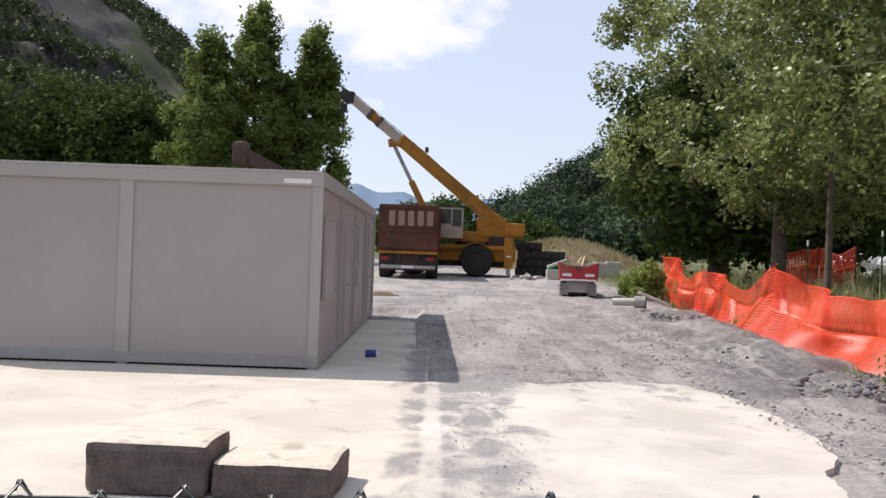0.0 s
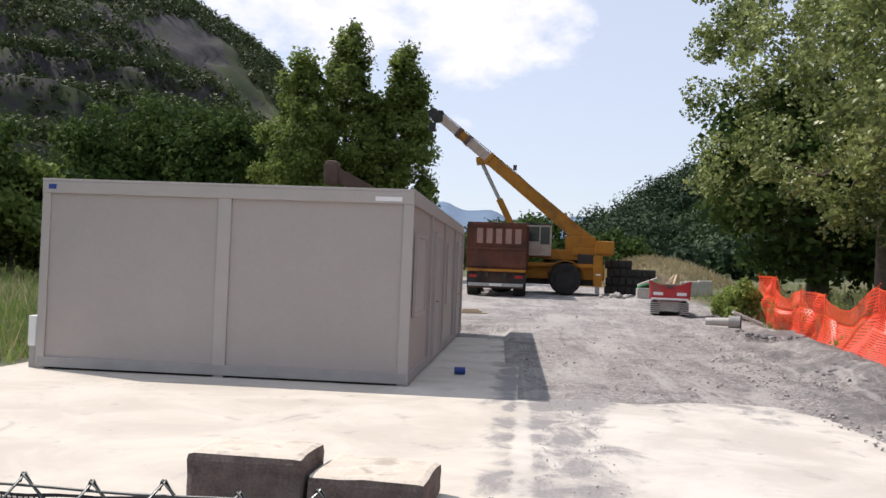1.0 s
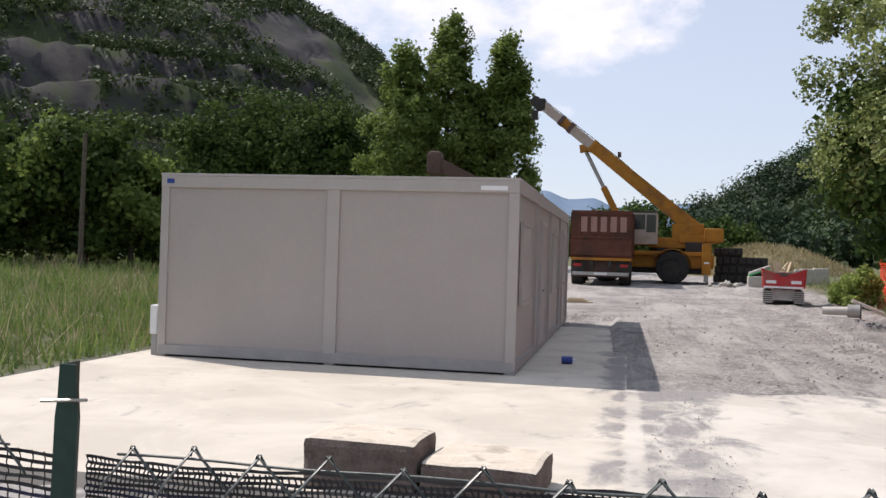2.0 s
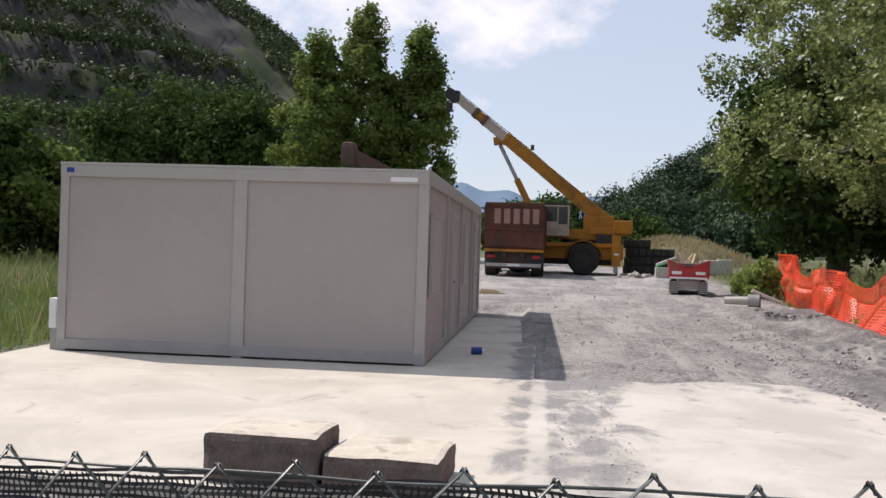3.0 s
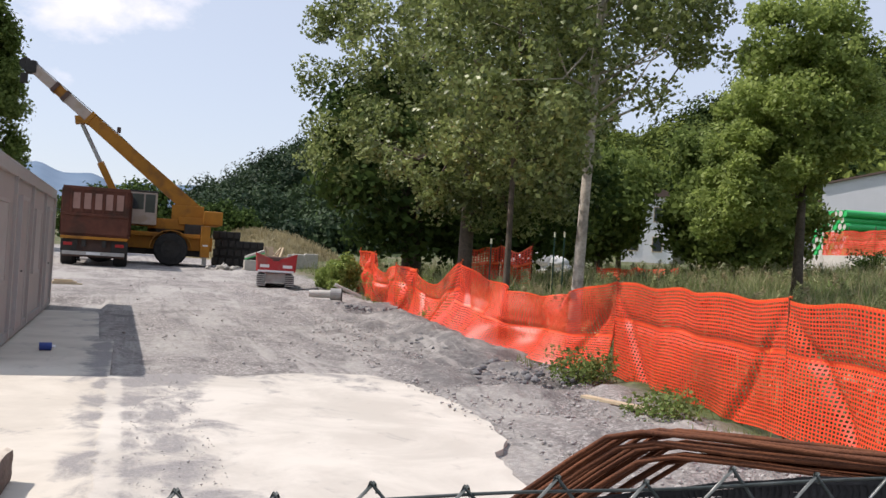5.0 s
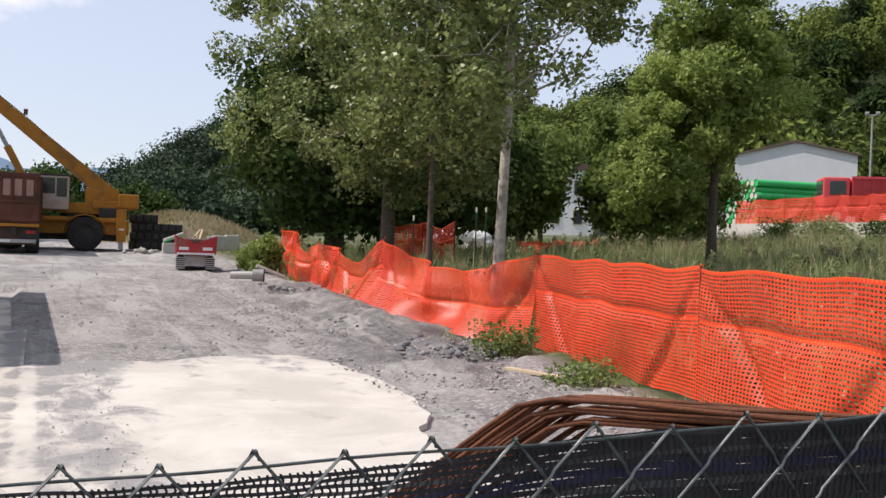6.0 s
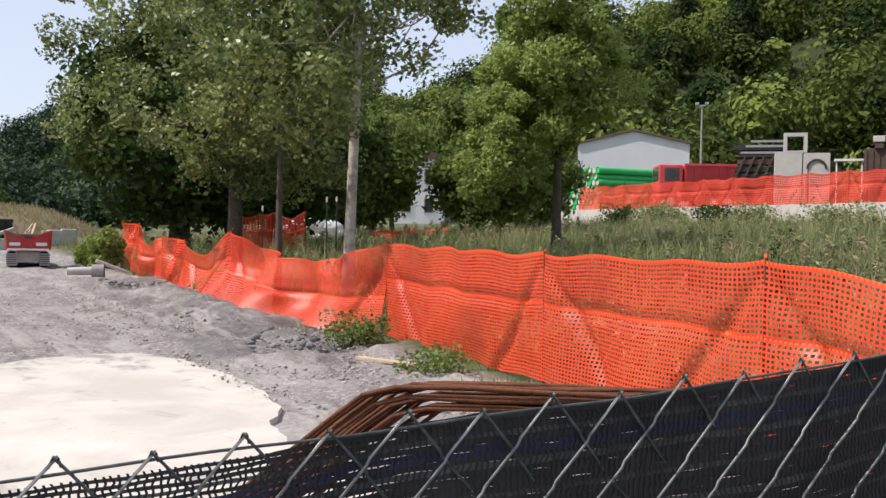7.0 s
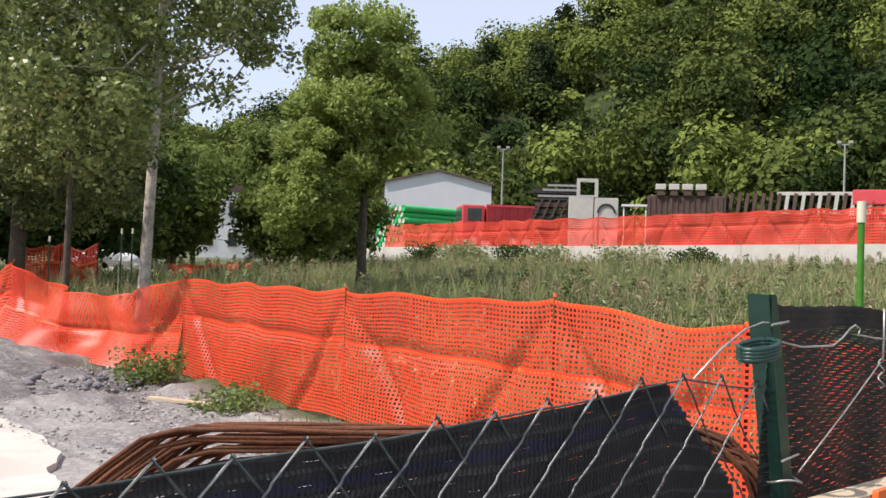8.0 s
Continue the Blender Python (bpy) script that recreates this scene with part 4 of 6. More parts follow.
def weed_bush(name, xy, r, h, n, leaf, mat, seed, label, category="bush"):
    rng = np.random.default_rng(seed)
    gz = ground_at(*xy)
    t = thing(name, pose(xy[0], xy[1], gz), label, category)
    k = 16
    c = rng.normal(size=(k, 3)) * np.array((r * 0.5, r * 0.5, 0)) + np.array((0, 0, 1)) * rng.uniform(0.15, 0.85, (k, 1)) * h
    stems = tubes("stem", [([(q[0] * 0.3, q[1] * 0.3, 0), (q[0] * 0.6, q[1] * 0.6, q[2] * 0.6), tuple(q)], [0.007, 0.005, 0.003], 5) for q in c], M_BARK_DARK, t)
    tagged(stems, kind="stuff")
    v, f = leaves(rng, clumps(rng, c, np.full(k, 0.62 * r), n // k), leaf)
    raw_mesh("foliage", v, f, mat, t)
    return t


for az, d, r, h, sd in ((12.5, 30.5, 0.42, 1.15, 1), (13.3, 30, 0.42, 1.35, 2), (12.0, 31.5, 0.35, 0.8, 4)):
    weed_bush("bush", plan(az, d), r, h, 2600, 0.085, M_LEAF_MEADOW, 90 + sd, "yellow-green bush at the foot of the net")
for az, d, r, h, sd in ((28.6, 13.2, 0.34, 0.8, 5), (27.6, 12.9, 0.3, 0.55, 6), (33.0, 10.6, 0.3, 0.42, 7), (17.6, 24, 0.55, 1.5, 8), (15.4, 27, 0.5, 1.7, 9), (19.0, 21, 0.3, 0.6, 10)):
    weed_bush("weed_clump", plan(az, d), r * 1.15, h * 0.6, 800, 0.042, M_GRASS if sd < 8 else M_LEAF_MEADOW, 90 + sd, "straggling green weeds grown into the orange net", "weeds")


for k, (wx, wy) in enumerate(((38.6, 40.5), (38.9, 38.0), (38.2, 36.5), (38.4, 33.0), (37.9, 30.6), (38.0, 26.0), (37.6, 21.5))):
    weed_bush("bush", (wx, wy), 0.9 + 0.15 * (k % 3), 1.3 - 0.08 * k, 1500, 0.11, M_LEAF_DARK if k % 3 == 0 else M_WEED, 130 + k, "tall green weeds grown up before the yard wall")


# ---- orange barrier net ----
def net_cells(us, vs, surface, fill):
    """Strands round square holes over a surface(u, v)."""
    quads = []
    du, dv = us[1] - us[0], vs[1] - vs[0]
    U, V = np.meshgrid(us, vs, indexing="ij")
    for a0, a1, b0, b1 in ((0, 1, 0, fill), (0, fill * 0.9, fill, 1)):
        q = [surface(U + a * du, V + b * dv) for a, b in ((a0, b0), (a1, b0), (a1, b1), (a0, b1))]
        quads.append(np.stack(q, -2).reshape(-1, 4, 3))
    v = np.concatenate(quads).reshape(-1, 3)
    return v, np.arange(len(v)).reshape(-1, 4)


def net_span(parent, p, q, top, bottom, pitch, mat, band_mat, seed, sag=0.0, flare=(0.0, 0.0), fold=0.06, fill=0.5, band=0.58):
    """A span of net between posts at p and q; top and bottom: heights at both; flare: how far the foot runs out."""
    p, q = np.array(p, float), np.array(q, float)
    length = np.linalg.norm(q - p)
    side = np.array((q[1] - p[1], p[0] - q[0])) / length
    r = np.random.default_rng(seed)
    ph = r.uniform(0, 6, 6)

    def surface(u, v):
        f = u / length
        hang = sag * 4 * f * (1 - f)
        zt = top[0] + (top[1] - top[0]) * f - hang * (1 if sag > 0.4 else 1 + 0.5 * np.sin(3.1 * f * 2 + ph[0])) + 0.02 * np.sin(u * 5 + ph[1])
        zb = bottom[0] + (bottom[1] - bottom[0]) * f + 0.02 * np.sin(u * 3 + ph[2])
        z = zb + (zt - zb) * v
        ends = np.sin(np.pi * np.clip(f, 0, 1)) ** 0.5
        off = fold * ends * (np.sin(u * 2.3 + 2.2 * v + ph[3]) + 0.6 * np.sin(u * 4.9 - 3 * v + ph[4]) + 0.5 * np.sin(v * 6 + ph[5] + u))
        off = off + (flare[0] + (flare[1] - flare[0]) * f) * np.clip(1 - v * 1.7, 0, 1) ** 1.4
        off = off + 0.05 * np.exp(-((v - band) / 0.06) ** 2) * ends
        low = np.clip((band - v) / band, 0, 1) ** 0.7
        off = off + ends * low * (0.055 * np.abs(np.sin(u * 1.9 + 1.6 * v + ph[1])) ** 3 - 0.04 * np.abs(np.sin(u * 3.3 - 1.2 * v + ph[2])) ** 4)
        for c0, dr in ((0.0, 1.0), (length, -1.0)):
            off = off + 0.07 * np.exp(-((dr * (u - c0) - (1 - v) * 1.1) / 0.10) ** 2) * np.clip((1 - v) * 3, 0, 1)
        x = p[0] + (q[0] - p[0]) * f + side[0] * off
        y = p[1] + (q[1] - p[1]) * f + side[1] * off
        return np.stack([x, y, z], -1)

    h = (top[0] + top[1]) / 2 - (bottom[0] + bottom[1]) / 2
    us = np.linspace(0, length, max(4, int(length / pitch)), endpoint=False)
    vs = np.linspace(0, 1, max(4, int(h / (pitch * 0.92))), endpoint=False)
    v, f = net_cells(us, vs, surface, fill)
    raw_mesh("net_panel", v, f, mat, parent)
    for v0, v1 in ((band - 0.018, band + 0.018), (0.972, 1.0)):
        uu = np.linspace(0, length, 60)
        a, b = surface(uu, np.full(60, v0)), surface(uu, np.full(60, v1))
        off = np.array((-side[0], -side[1], 0)) * -0.006
        vv = np.concatenate([a + off, b + off])
        ff = [(i, i + 1, 60 + i + 1, 60 + i) for i in range(59)]
        raw_mesh("net_band", vv, ff, band_mat, parent)


def barrier_net():
    t = thing("barrier_net", pose(0, 0, 0), "bright orange plastic barrier net sagging between thin posts", "barrier net")
    posts = [(4.75, 0.6, 1.40), (5.25, 2.9, 1.34), (5.6, 4.75, 1.46), (5.85, 7.75, 1.42), (6.45, 12.2, 1.46), (6.35, 18.6, 1.60), (6.15, 21.2, 1.32), (6.40, 23.8, 1.42), (6.55, 26.6, 1.70), (6.95, 30.0, 1.80)]
    for i, (p, q) in enumerate(zip(posts, posts[1:])):
        gp, gq = ground_at(p[0] - 0.2, p[1]), ground_at(q[0] - 0.2, q[1])
        slump = i == 4
        net_span(t, p[:2], q[:2], (p[2], q[2]), (gp + 0.03, gq + 0.03), 0.044 if i < 5 else 0.065, M_NET, M_NET_BAND, 100 + i,
                 sag=0.44 if slump else (0.30 if i in (5, 7) else 0.045), flare=(-0.15, -0.75) if slump else ((-0.5, -0.2) if i == 5 else (0.0, 0.0)),
                 fold=0.15 if slump or i > 5 else 0.05, fill=0.42, band=0.42 if slump else 0.60)
    for x, y, z in posts:
        g = ground_at(x, y)
        part("post", rod(bmesh.new(), (x + 0.02, y, g - 0.1), (x + 0.02 + random.uniform(-0.03, 0.03), y, z + 0.02), 0.012, sides=8), M_REBAR, t)
        part("cap", rod(bmesh.new(), (x + 0.02, y, z + 0.005), (x + 0.02, y, z + 0.035), 0.018, sides=8), M_NET_BAND, t)
    return t


barrier_net()


# ---- spoil, stones, stake ----
def rubble(name, pts, sizes, mat, seed, label):
    rng = np.random.default_rng(seed)
    bm = bmesh.new()
    bmesh.ops.create_icosphere(bm, subdivisions=1, radius=1)
    base = np.array([v.co[:] for v in bm.verts])
    tri = np.array([[v.index for v in f.verts] for f in bm.faces])
    bm.free()
    n = len(pts)
    s = np.asarray(sizes)[:, None, None] * rng.uniform(0.55, 1.25, (n, 1, 3)) * rng.uniform(0.5, 1.3, (n, len(base), 1)) * np.array((1, 1, 0.65))
    v = base[None] * s + np.asarray(pts)[:, None, :]
    f = tri[None] + (np.arange(n) * len(base))[:, None, None]
    return tagged(raw_mesh(name, v.reshape(-1, 3), f.reshape(-1, 3), mat), label, "stones", kind="stuff")


def scatter(n, seed, where, lo, hi, area):
    rng = np.random.default_rng(seed)
    x, y = rng.uniform(area[0], area[1], n), rng.uniform(area[2], area[3], n)
    ok = where(x, y, rng)
    x, y = x[ok], y[ok]
    s = lo + (hi - lo) * rng.uniform(0, 1, len(x)) ** 4
    return np.stack([x, y, ground_z(x, y) + s * 0.2 + 0.02], 1), s


p, sz = scatter(22000, 7, lambda x, y, r: (x < net_x(y) - 0.2) & (x > 2.9 + 1.2 * smooth01((y - 15) / 10)) & (r.uniform(0, 1, len(x)) < np.clip(9 / y, 0.12, 0.9)), 0.005, 0.034, (2.3, 8, 4.5, 24))
rubble("loose_stones", p, sz, M_GRAVEL, 1, "loose grey stones scattered over the gravel")
p, sz = scatter(1900, 8, lambda x, y, r: (np.abs(x - net_x(y) + 1.35) < 0.55 + 0.25 * np.sin(y * 1.7)) & (y > 11), 0.015, 0.10, (3.5, 7, 11, 24))
p[:, 2] += 0.045
q, sq = scatter(3200, 17, lambda x, y, r: (x < net_x(y) - 0.3) & ((x > 3.2) | (y > 12.6)) & (r.uniform(0, 1, len(x)) < np.clip(14 / y, 0, 1)), 0.008, 0.036, (-0.6, 9, 5, 38))
rubble("track_stones", q, sq, M_GRAVEL, 5, "small grey stones strewn over the gravel track")
rubble("soil_clods", p, sz, M_SOIL, 2, "dark clods of dug soil heaped along the net")
p, sz = scatter(1600, 9, lambda x, y, r: (x > -0.4) & (x < 0.3), 0.003, 0.012, (-0.5, 0.4, 5, 13))
rubble("grit", p, sz, M_GRAVEL, 3, "grit and dirt along the slab edge")

st = thing("timber_stake", pose(4.98, 12.7, ground_at(4.98, 12.7)), "short pale timber stake driven into the gravel", "stake")
part("shaft", boxes((-0.035, 0.035, -0.02, 0.02, -0.1, 0.17), bevel=0.004), M_WOOD, st)
st = thing("timber_board", pose(5.2, 9.6, ground_at(5.2, 9.6) + 0.02, 0, 0, -70), "weathered board lying at the foot of the net", "board")
part("plank", boxes((-0.7, 0.7, -0.06, 0.06, 0, 0.035), bevel=0.004), M_WOOD, st)


# ---- weathered concrete blocks ----
def stone_block(x0, x1, y0, y1, h, turn, seed, label, groove=False):
    t = thing("concrete_block", pose((x0 + x1) / 2, y0, 0.0, 0, 0, turn), label, "block", "blocks by the fence")
    bm = bmesh.new()
    w, d = (x1 - x0), (y1 - y0)
    box(bm, -w / 2, w / 2, 0, d, 0, h, bevel=0.055)
    bmesh.ops.subdivide_edges(bm, edges=bm.edges, cuts=3, use_grid_fill=True)
    for v in bm.verts:
        q = v.co * 6 + Vector((seed, 0, 0))
        if v.co.z > 0.01:
            v.co += Vector((noise.noise(q), noise.noise(q + Vector((9, 0, 0))), noise.noise(q + Vector((0, 9, 0))))) * 0.016
    bm.normal_update()
    # upward faces get the paler colour that stands for sunlight on them
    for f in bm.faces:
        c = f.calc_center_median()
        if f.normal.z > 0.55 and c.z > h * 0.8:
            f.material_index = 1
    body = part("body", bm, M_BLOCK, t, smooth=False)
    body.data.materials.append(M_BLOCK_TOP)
    return t


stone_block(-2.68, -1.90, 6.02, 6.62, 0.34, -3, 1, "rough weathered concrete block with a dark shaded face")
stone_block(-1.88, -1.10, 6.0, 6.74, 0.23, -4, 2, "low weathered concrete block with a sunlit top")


# ---- chain-link fence with black shade cloth ----
def fence_y(x):
    """The wire fence runs obliquely, nearer towards its leaning post."""
    return 0.8556 - 0.195 * x


def fence_top(x):
    return float(np.interp(x, [-1.2, -0.8, -0.65, -0.5, -0.3, -0.1, 0.1, 0.25, 0.42, 0.56, 0.71, 0.83], [1.366, 1.386, 1.392, 1.403, 1.416, 1.429, 1.442, 1.452, 1.466, 1.481, 1.497, 1.482]))


def steel_post(x, y, h, lean, cap, label):
    """A green angle-steel post with a pointed head and wire holes."""
    t = thing("fence_post", pose(x, y, -0.12), label, "fence post", "posts of the wire fence")
    a = Vector((lean[0], lean[1], h + 0.12))
    bm = bmesh.new()
    for dx, dy, w, d in ((0, 0, 0.027, 0.005), (-0.011, 0.0165, 0.005, 0.033)):
        ring = []
        for f in (0.0, 0.5, 0.76, 0.965, 1.0):
            k = 1.0 if f < 0.99 else 0.55
            c = Vector((a.x * max(0.0, (f - 0.76) / 0.24), a.y * f, a.z * f)) + Vector((dx, dy, 0))
            ring.append([bm.verts.new(c + Vector((sx * w / 2 * k, sy * d / 2, 0))) for sx, sy in ((-1, -1), (1, -1), (1, 1), (-1, 1))])
        for q, r in zip(ring, ring[1:]):
            for i in range(4):
                bm.faces.new((q[i], q[(i + 1) % 4], r[(i + 1) % 4], r[i]))
        bm.faces.new(ring[0][::-1])
        bm.faces.new(ring[-1])
    part("shaft", bm, M_GREEN_POST, t)
    for f in (0.975, 0.86, 0.7, 0.45):
        c = Vector((a.x * max(0.0, (f - 0.76) / 0.24), a.y * f, a.z * f))
        part("tie_wire", rod(bmesh.new(), c + Vector((-0.027, -0.008, 0)), c + Vector((0.027, -0.008, 0.004)), 0.0018, sides=6), M_WIRE_BARE, t)
    if cap:
        for k in range(4):
            loop = []
            for i in range(19):
                an = 2 * math.pi * i / 18
                loop.append(Vector((-0.150 + 0.036 * math.cos(an), -0.01 + 0.024 * math.sin(an), a.z - 0.070 - 0.0048 * k + 0.006 * math.cos(an))))
            tubes("strap", [(loop, 0.0042, 6)], M_GREEN_POST, t)
    return t


steel_post(-1.178, fence_y(-1.178) + 0.01, 1.447, (0.008, 0.0), False, "green painted angle-steel fence post with a pointed head")
steel_post(0.985, 0.686, 1.604, (-0.090, 0.0), True, "leaning green angle-steel post with tie wires and a strap")


def wire_fence(tips, label, top=fence_top, step=0.043):
    """Chain-link: strands that slope one way run before the cloth, those that slope the other way behind it."""
    t = thing("wire_fence", pose(0, 0, 0), label, "fence")
    half = (tips[-1] - tips[0]) / (len(tips) - 1) / 2
    for i, cx in enumerate(tips):
        r = random.Random(i)
        zt = top(cx) + (0.004 if i % 2 else -0.002) + r.uniform(-0.0015, 0.0015)
        for side in (-1, 1):
            off = -0.003 if side < 0 else 0.019
            pts = [(cx - side * 0.005, fence_y(cx) + 0.003, zt - 0.008), (cx - side * 0.002, fence_y(cx), zt + 0.0015)]
            for j in range(1, 31):
                x = cx + side * half * j + r.uniform(-0.0015, 0.0015)
                if not tips[0] - half < x < tips[-1] + half:
                    break
                # each node has a short upright kink where the strands hook together
                for dz in (0.003, -0.003):
                    pts.append((x - side * dz * 0.5, fence_y(x) + off * min(1.0, j / 2), zt - j * step + dz))
            # strands behind the cloth use the darker copy, with their shade painted in
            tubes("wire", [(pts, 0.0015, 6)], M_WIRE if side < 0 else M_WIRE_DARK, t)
    x0, x1 = tips[0] - 0.02, tips[-1] + 0.02
    for k, drop in enumerate((0.009, 0.42)):
        line = []
        for i in range(49):
            x = x0 + (x1 - x0) * i / 48
            line.append((x, fence_y(x) + 0.002, top(x) - drop + 0.0012 * math.sin(i * 0.9 + k)))
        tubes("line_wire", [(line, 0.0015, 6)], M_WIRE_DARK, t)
    return t


wire_fence([0.172 + (0.0765 if k > 0 else 0.0735) * k for k in range(-17, 10)], "green-coated chain-link fence with twisted wire tips")
wire_fence([-3.1 + 0.0735 * k for k in range(26)], "chain-link fence running on past the post", top=lambda x: 1.366)


def shade_cloth(name, x0, x1, top, y0, slope, seed, label, cut=None, z_low=0.05, row=0.0060, col=0.0062, strand=None, hem=0.0):
    """Knitted cloth: flat strands with gaps between, hanging in slight folds. strand: half the width of a strand at x."""
    rng = np.random.default_rng(seed)
    t = thing(name, pose(0, 0, 0), label, "shade cloth")

    def put(x, z, lift=0.0):
        y = y0 + slope * (x - x0) + 0.007 * np.sin(x * 9 + z * 4 + seed) + 0.004 * np.sin(x * 21 - z * 13) + lift
        return np.stack([x, y, z], -1)

    nu = int((x1 - x0) / 0.007)
    xs = np.linspace(x0, x1, nu)
    zt = np.array([top(x) for x in xs])
    wide = strand(xs) if strand else np.full(nu, 0.0019)
    groups = {0: [], 1: [], 2: []}
    for j, dz in enumerate(np.arange(0, 1.42, row)):
        wob = 0.0007 * np.sin(xs * 70 + j * 1.7) + 0.004 * np.sin(xs * 6 + j * 0.05)
        z = zt - 0.004 - dz * (1 + 0.03 * np.sin(xs * 4)) + wob
        half = (wide + (0.0012 if dz < hem else 0.0)) * (0.88 + 0.24 * rng.uniform(size=nu))
        lift = 0.0009 * (j % 2)
        a, b = put(xs, z - half, lift), put(xs, z + half, lift + 0.001)
        q = np.stack([a[:-1], a[1:], b[1:], b[:-1]], 1)
        ok = z[:-1] > z_low
        if cut is not None:
            ok &= ~cut(xs[:-1], z[:-1])
        groups[1 if j in (5, 6, 31) else (2 if j % 5 == 3 else 0)].append(q[ok])
    for cx in np.arange(x0, x1, col):
        ct = float(np.interp(cx, xs, zt))
        z = np.arange(ct - 0.004, max(z_low, ct - 1.4), -row)
        x = cx + rng.normal(0, 0.0007, len(z)) + 0.0022 * (np.arange(len(z)) % 2)
        a, b = put(x - 0.0011, z, -0.0006), put(x + 0.0011, z, -0.0006)
        q = np.stack([a[:-1], b[:-1], b[1:], a[1:]], 1)
        ok = np.ones(len(q), bool)
        if cut is not None:
            ok &= ~cut(x[:-1], z[:-1])
        groups[0].append(q[ok])
    for k, nm, mt in ((0, "cloth", M_SHADE), (1, "blue_strand", M_SHADE_BLUE), (2, "grey_strand", M_SHADE_GREY)):
        v = np.concatenate(groups[k]).reshape(-1, 3)
        tagged(raw_mesh(nm, v, np.arange(len(v)).reshape(-1, 4), mt, t), kind="stuff")
    return t


def cloth_top(x):
    return fence_top(x) - 0.011 - 0.004 * math.sin(x * 5.0) ** 2 + 0.004 * math.exp(-((x - 0.68) / 0.08) ** 2)


def torn_edge(x, z):
    """The cloth's torn end hangs away from the leaning post."""
    return x > np.interp(1.49 - z, [0.0, 0.037, 0.094, 0.162, 0.4], [0.695, 0.72, 0.772, 0.839, 0.86])


shade_cloth("shade_cloth", -1.15, 0.90, cloth_top, fence_y(-1.15) + 0.012, -0.195, 1, "black knitted shade cloth with blue strands behind the wire",
            cut=torn_edge, strand=lambda x: 0.0015 + 0.0020 * smooth01((x + 0.22) / 0.4))
shade_cloth("shade_cloth", 0.90, 2.6, lambda x: 1.594 - 0.004 * math.sin(x * 7) - 0.030 * (x - 0.9), 0.698, 0.14, 2, "black shade cloth stretched past the leaning post", row=0.0046, col=0.0058, hem=0.035, strand=lambda x: 0.00215 + 0.0002 * np.sin(x * 13))
shade_cloth("shade_cloth", -3.2, -1.19, lambda x: 1.355, fence_y(-3.2) + 0.014, -0.195, 3, "black knitted shade cloth on the fence beyond the post", row=0.009, col=0.018)

t = thing("loose_wires", pose(0, 0, 0), "bent bare wires tied round the leaning fence post", "wire")
WY = 0.688
tubes("wire", [([(x, WY, z) for x, z in ((0.68, 1.494), (0.75, 1.53), (0.82, 1.556), (0.87, 1.564), (0.93, 1.561))], 0.0016, 6)], M_WIRE_BARE, t)
tubes("wire", [([(x, WY, z) for x, z in ((0.90, 1.553), (0.93, 1.535), (1.0, 1.525), (1.12, 1.523), (1.16, 1.535), (1.19, 1.549), (1.212, 1.555), (1.235, 1.548), (1.225, 1.538), (1.20, 1.541), (1.30, 1.531), (1.42, 1.523))], 0.0016, 6)], M_WIRE_BARE, t)
tubes("wire", [([(1.345, WY, 1.582), (1.346, WY, 1.53), (1.342, WY, 1.488)], 0.0018, 6)], M_WIRE_BARE, t)
tubes("wire", [([(1.332, WY, 1.487), (1.17, WY, 1.41), (1.0, WY, 1.335)], 0.0014, 6)], M_WIRE_BARE, t)
tubes("wire", [([(1.336 + 0.008 * math.cos(a), WY + 0.004 * math.sin(a), 1.495 - 0.0042 * a) for a in [i * 0.7 for i in range(20)]], 0.0016, 5)], M_WIRE_BARE, t)
tubes("wire", [([(0.955 + 0.028 * math.cos(a), 0.69 + 0.024 * math.sin(a), 1.33 + 0.004 * math.sin(2 * a)) for a in [i * 0.35 for i in range(19)]], 0.0018, 6)], M_WIRE_BARE, t)

t = thing("notice_board", pose(0.905, 0.605, -0.012, 0, 2.0, 0), "grey timber rail with an orange panel beside the fence", "board")
part("rail", boxes((-0.06, 0.75, -0.02, 0.025, 1.26, 1.335), bevel=0.004), M_WOOD, t)
part("panel", boxes((0.055, 0.75, -0.032, -0.022, 0.9, 1.342), bevel=0.003), M_NET_BAND, t, "plain orange panel")
part("leg", boxes((0.1, 0.15, -0.018, 0.022, -0.1, 1.26)), M_WOOD, t)
part("leg", boxes((0.6, 0.65, -0.018, 0.022, -0.1, 1.26)), M_WOOD, t)


# ---- bundle of bent reinforcing bars ----
def rebar_bundle():
    t = thing("rebar_bundle", pose(0, 0, 0), "bundle of rusty bent reinforcing bars behind the fence", "reinforcing bars")
    r = random.Random(4)
    along, away = Vector((math.cos(radians(38)), -math.sin(radians(38)), 0)), Vector((math.sin(radians(38)), math.cos(radians(38)), 0))
    mid = Vector((*plan(37, 3.0), 0))
    for k in range(26):
        row, lay = k % 9, k // 9
        o = mid + away * (0.026 * row + r.uniform(-0.006, 0.006))
        z = 1.105 - 0.034 * lay - 0.0025 * row + r.uniform(-0.005, 0.005)
        b0 = -0.38 + 0.05 * lay + 0.016 * row + r.uniform(-0.025, 0.025)
        zg = -0.09
        spots = [(b0 - 1.45, zg), (b0 - 0.45, z - 0.36), (b0 - 0.16, z - 0.115), (b0 - 0.05, z - 0.03), (b0 + 0.06, z)]
        spots += [(b0 + 0.06 + 0.24 * j, z + 0.006 * math.sin(j * 1.7 + k)) for j in range(1, 8)]
        e = spots[-1][0]
        spots += [(e + 0.1, z - 0.03), (e + 0.2, z - 0.13), (e + 0.6, zg)]
        tubes("bar", [([o + along * u + Vector((0, 0, w)) for u, w in spots], 0.0085, 7)], M_REBAR, t)
    return t


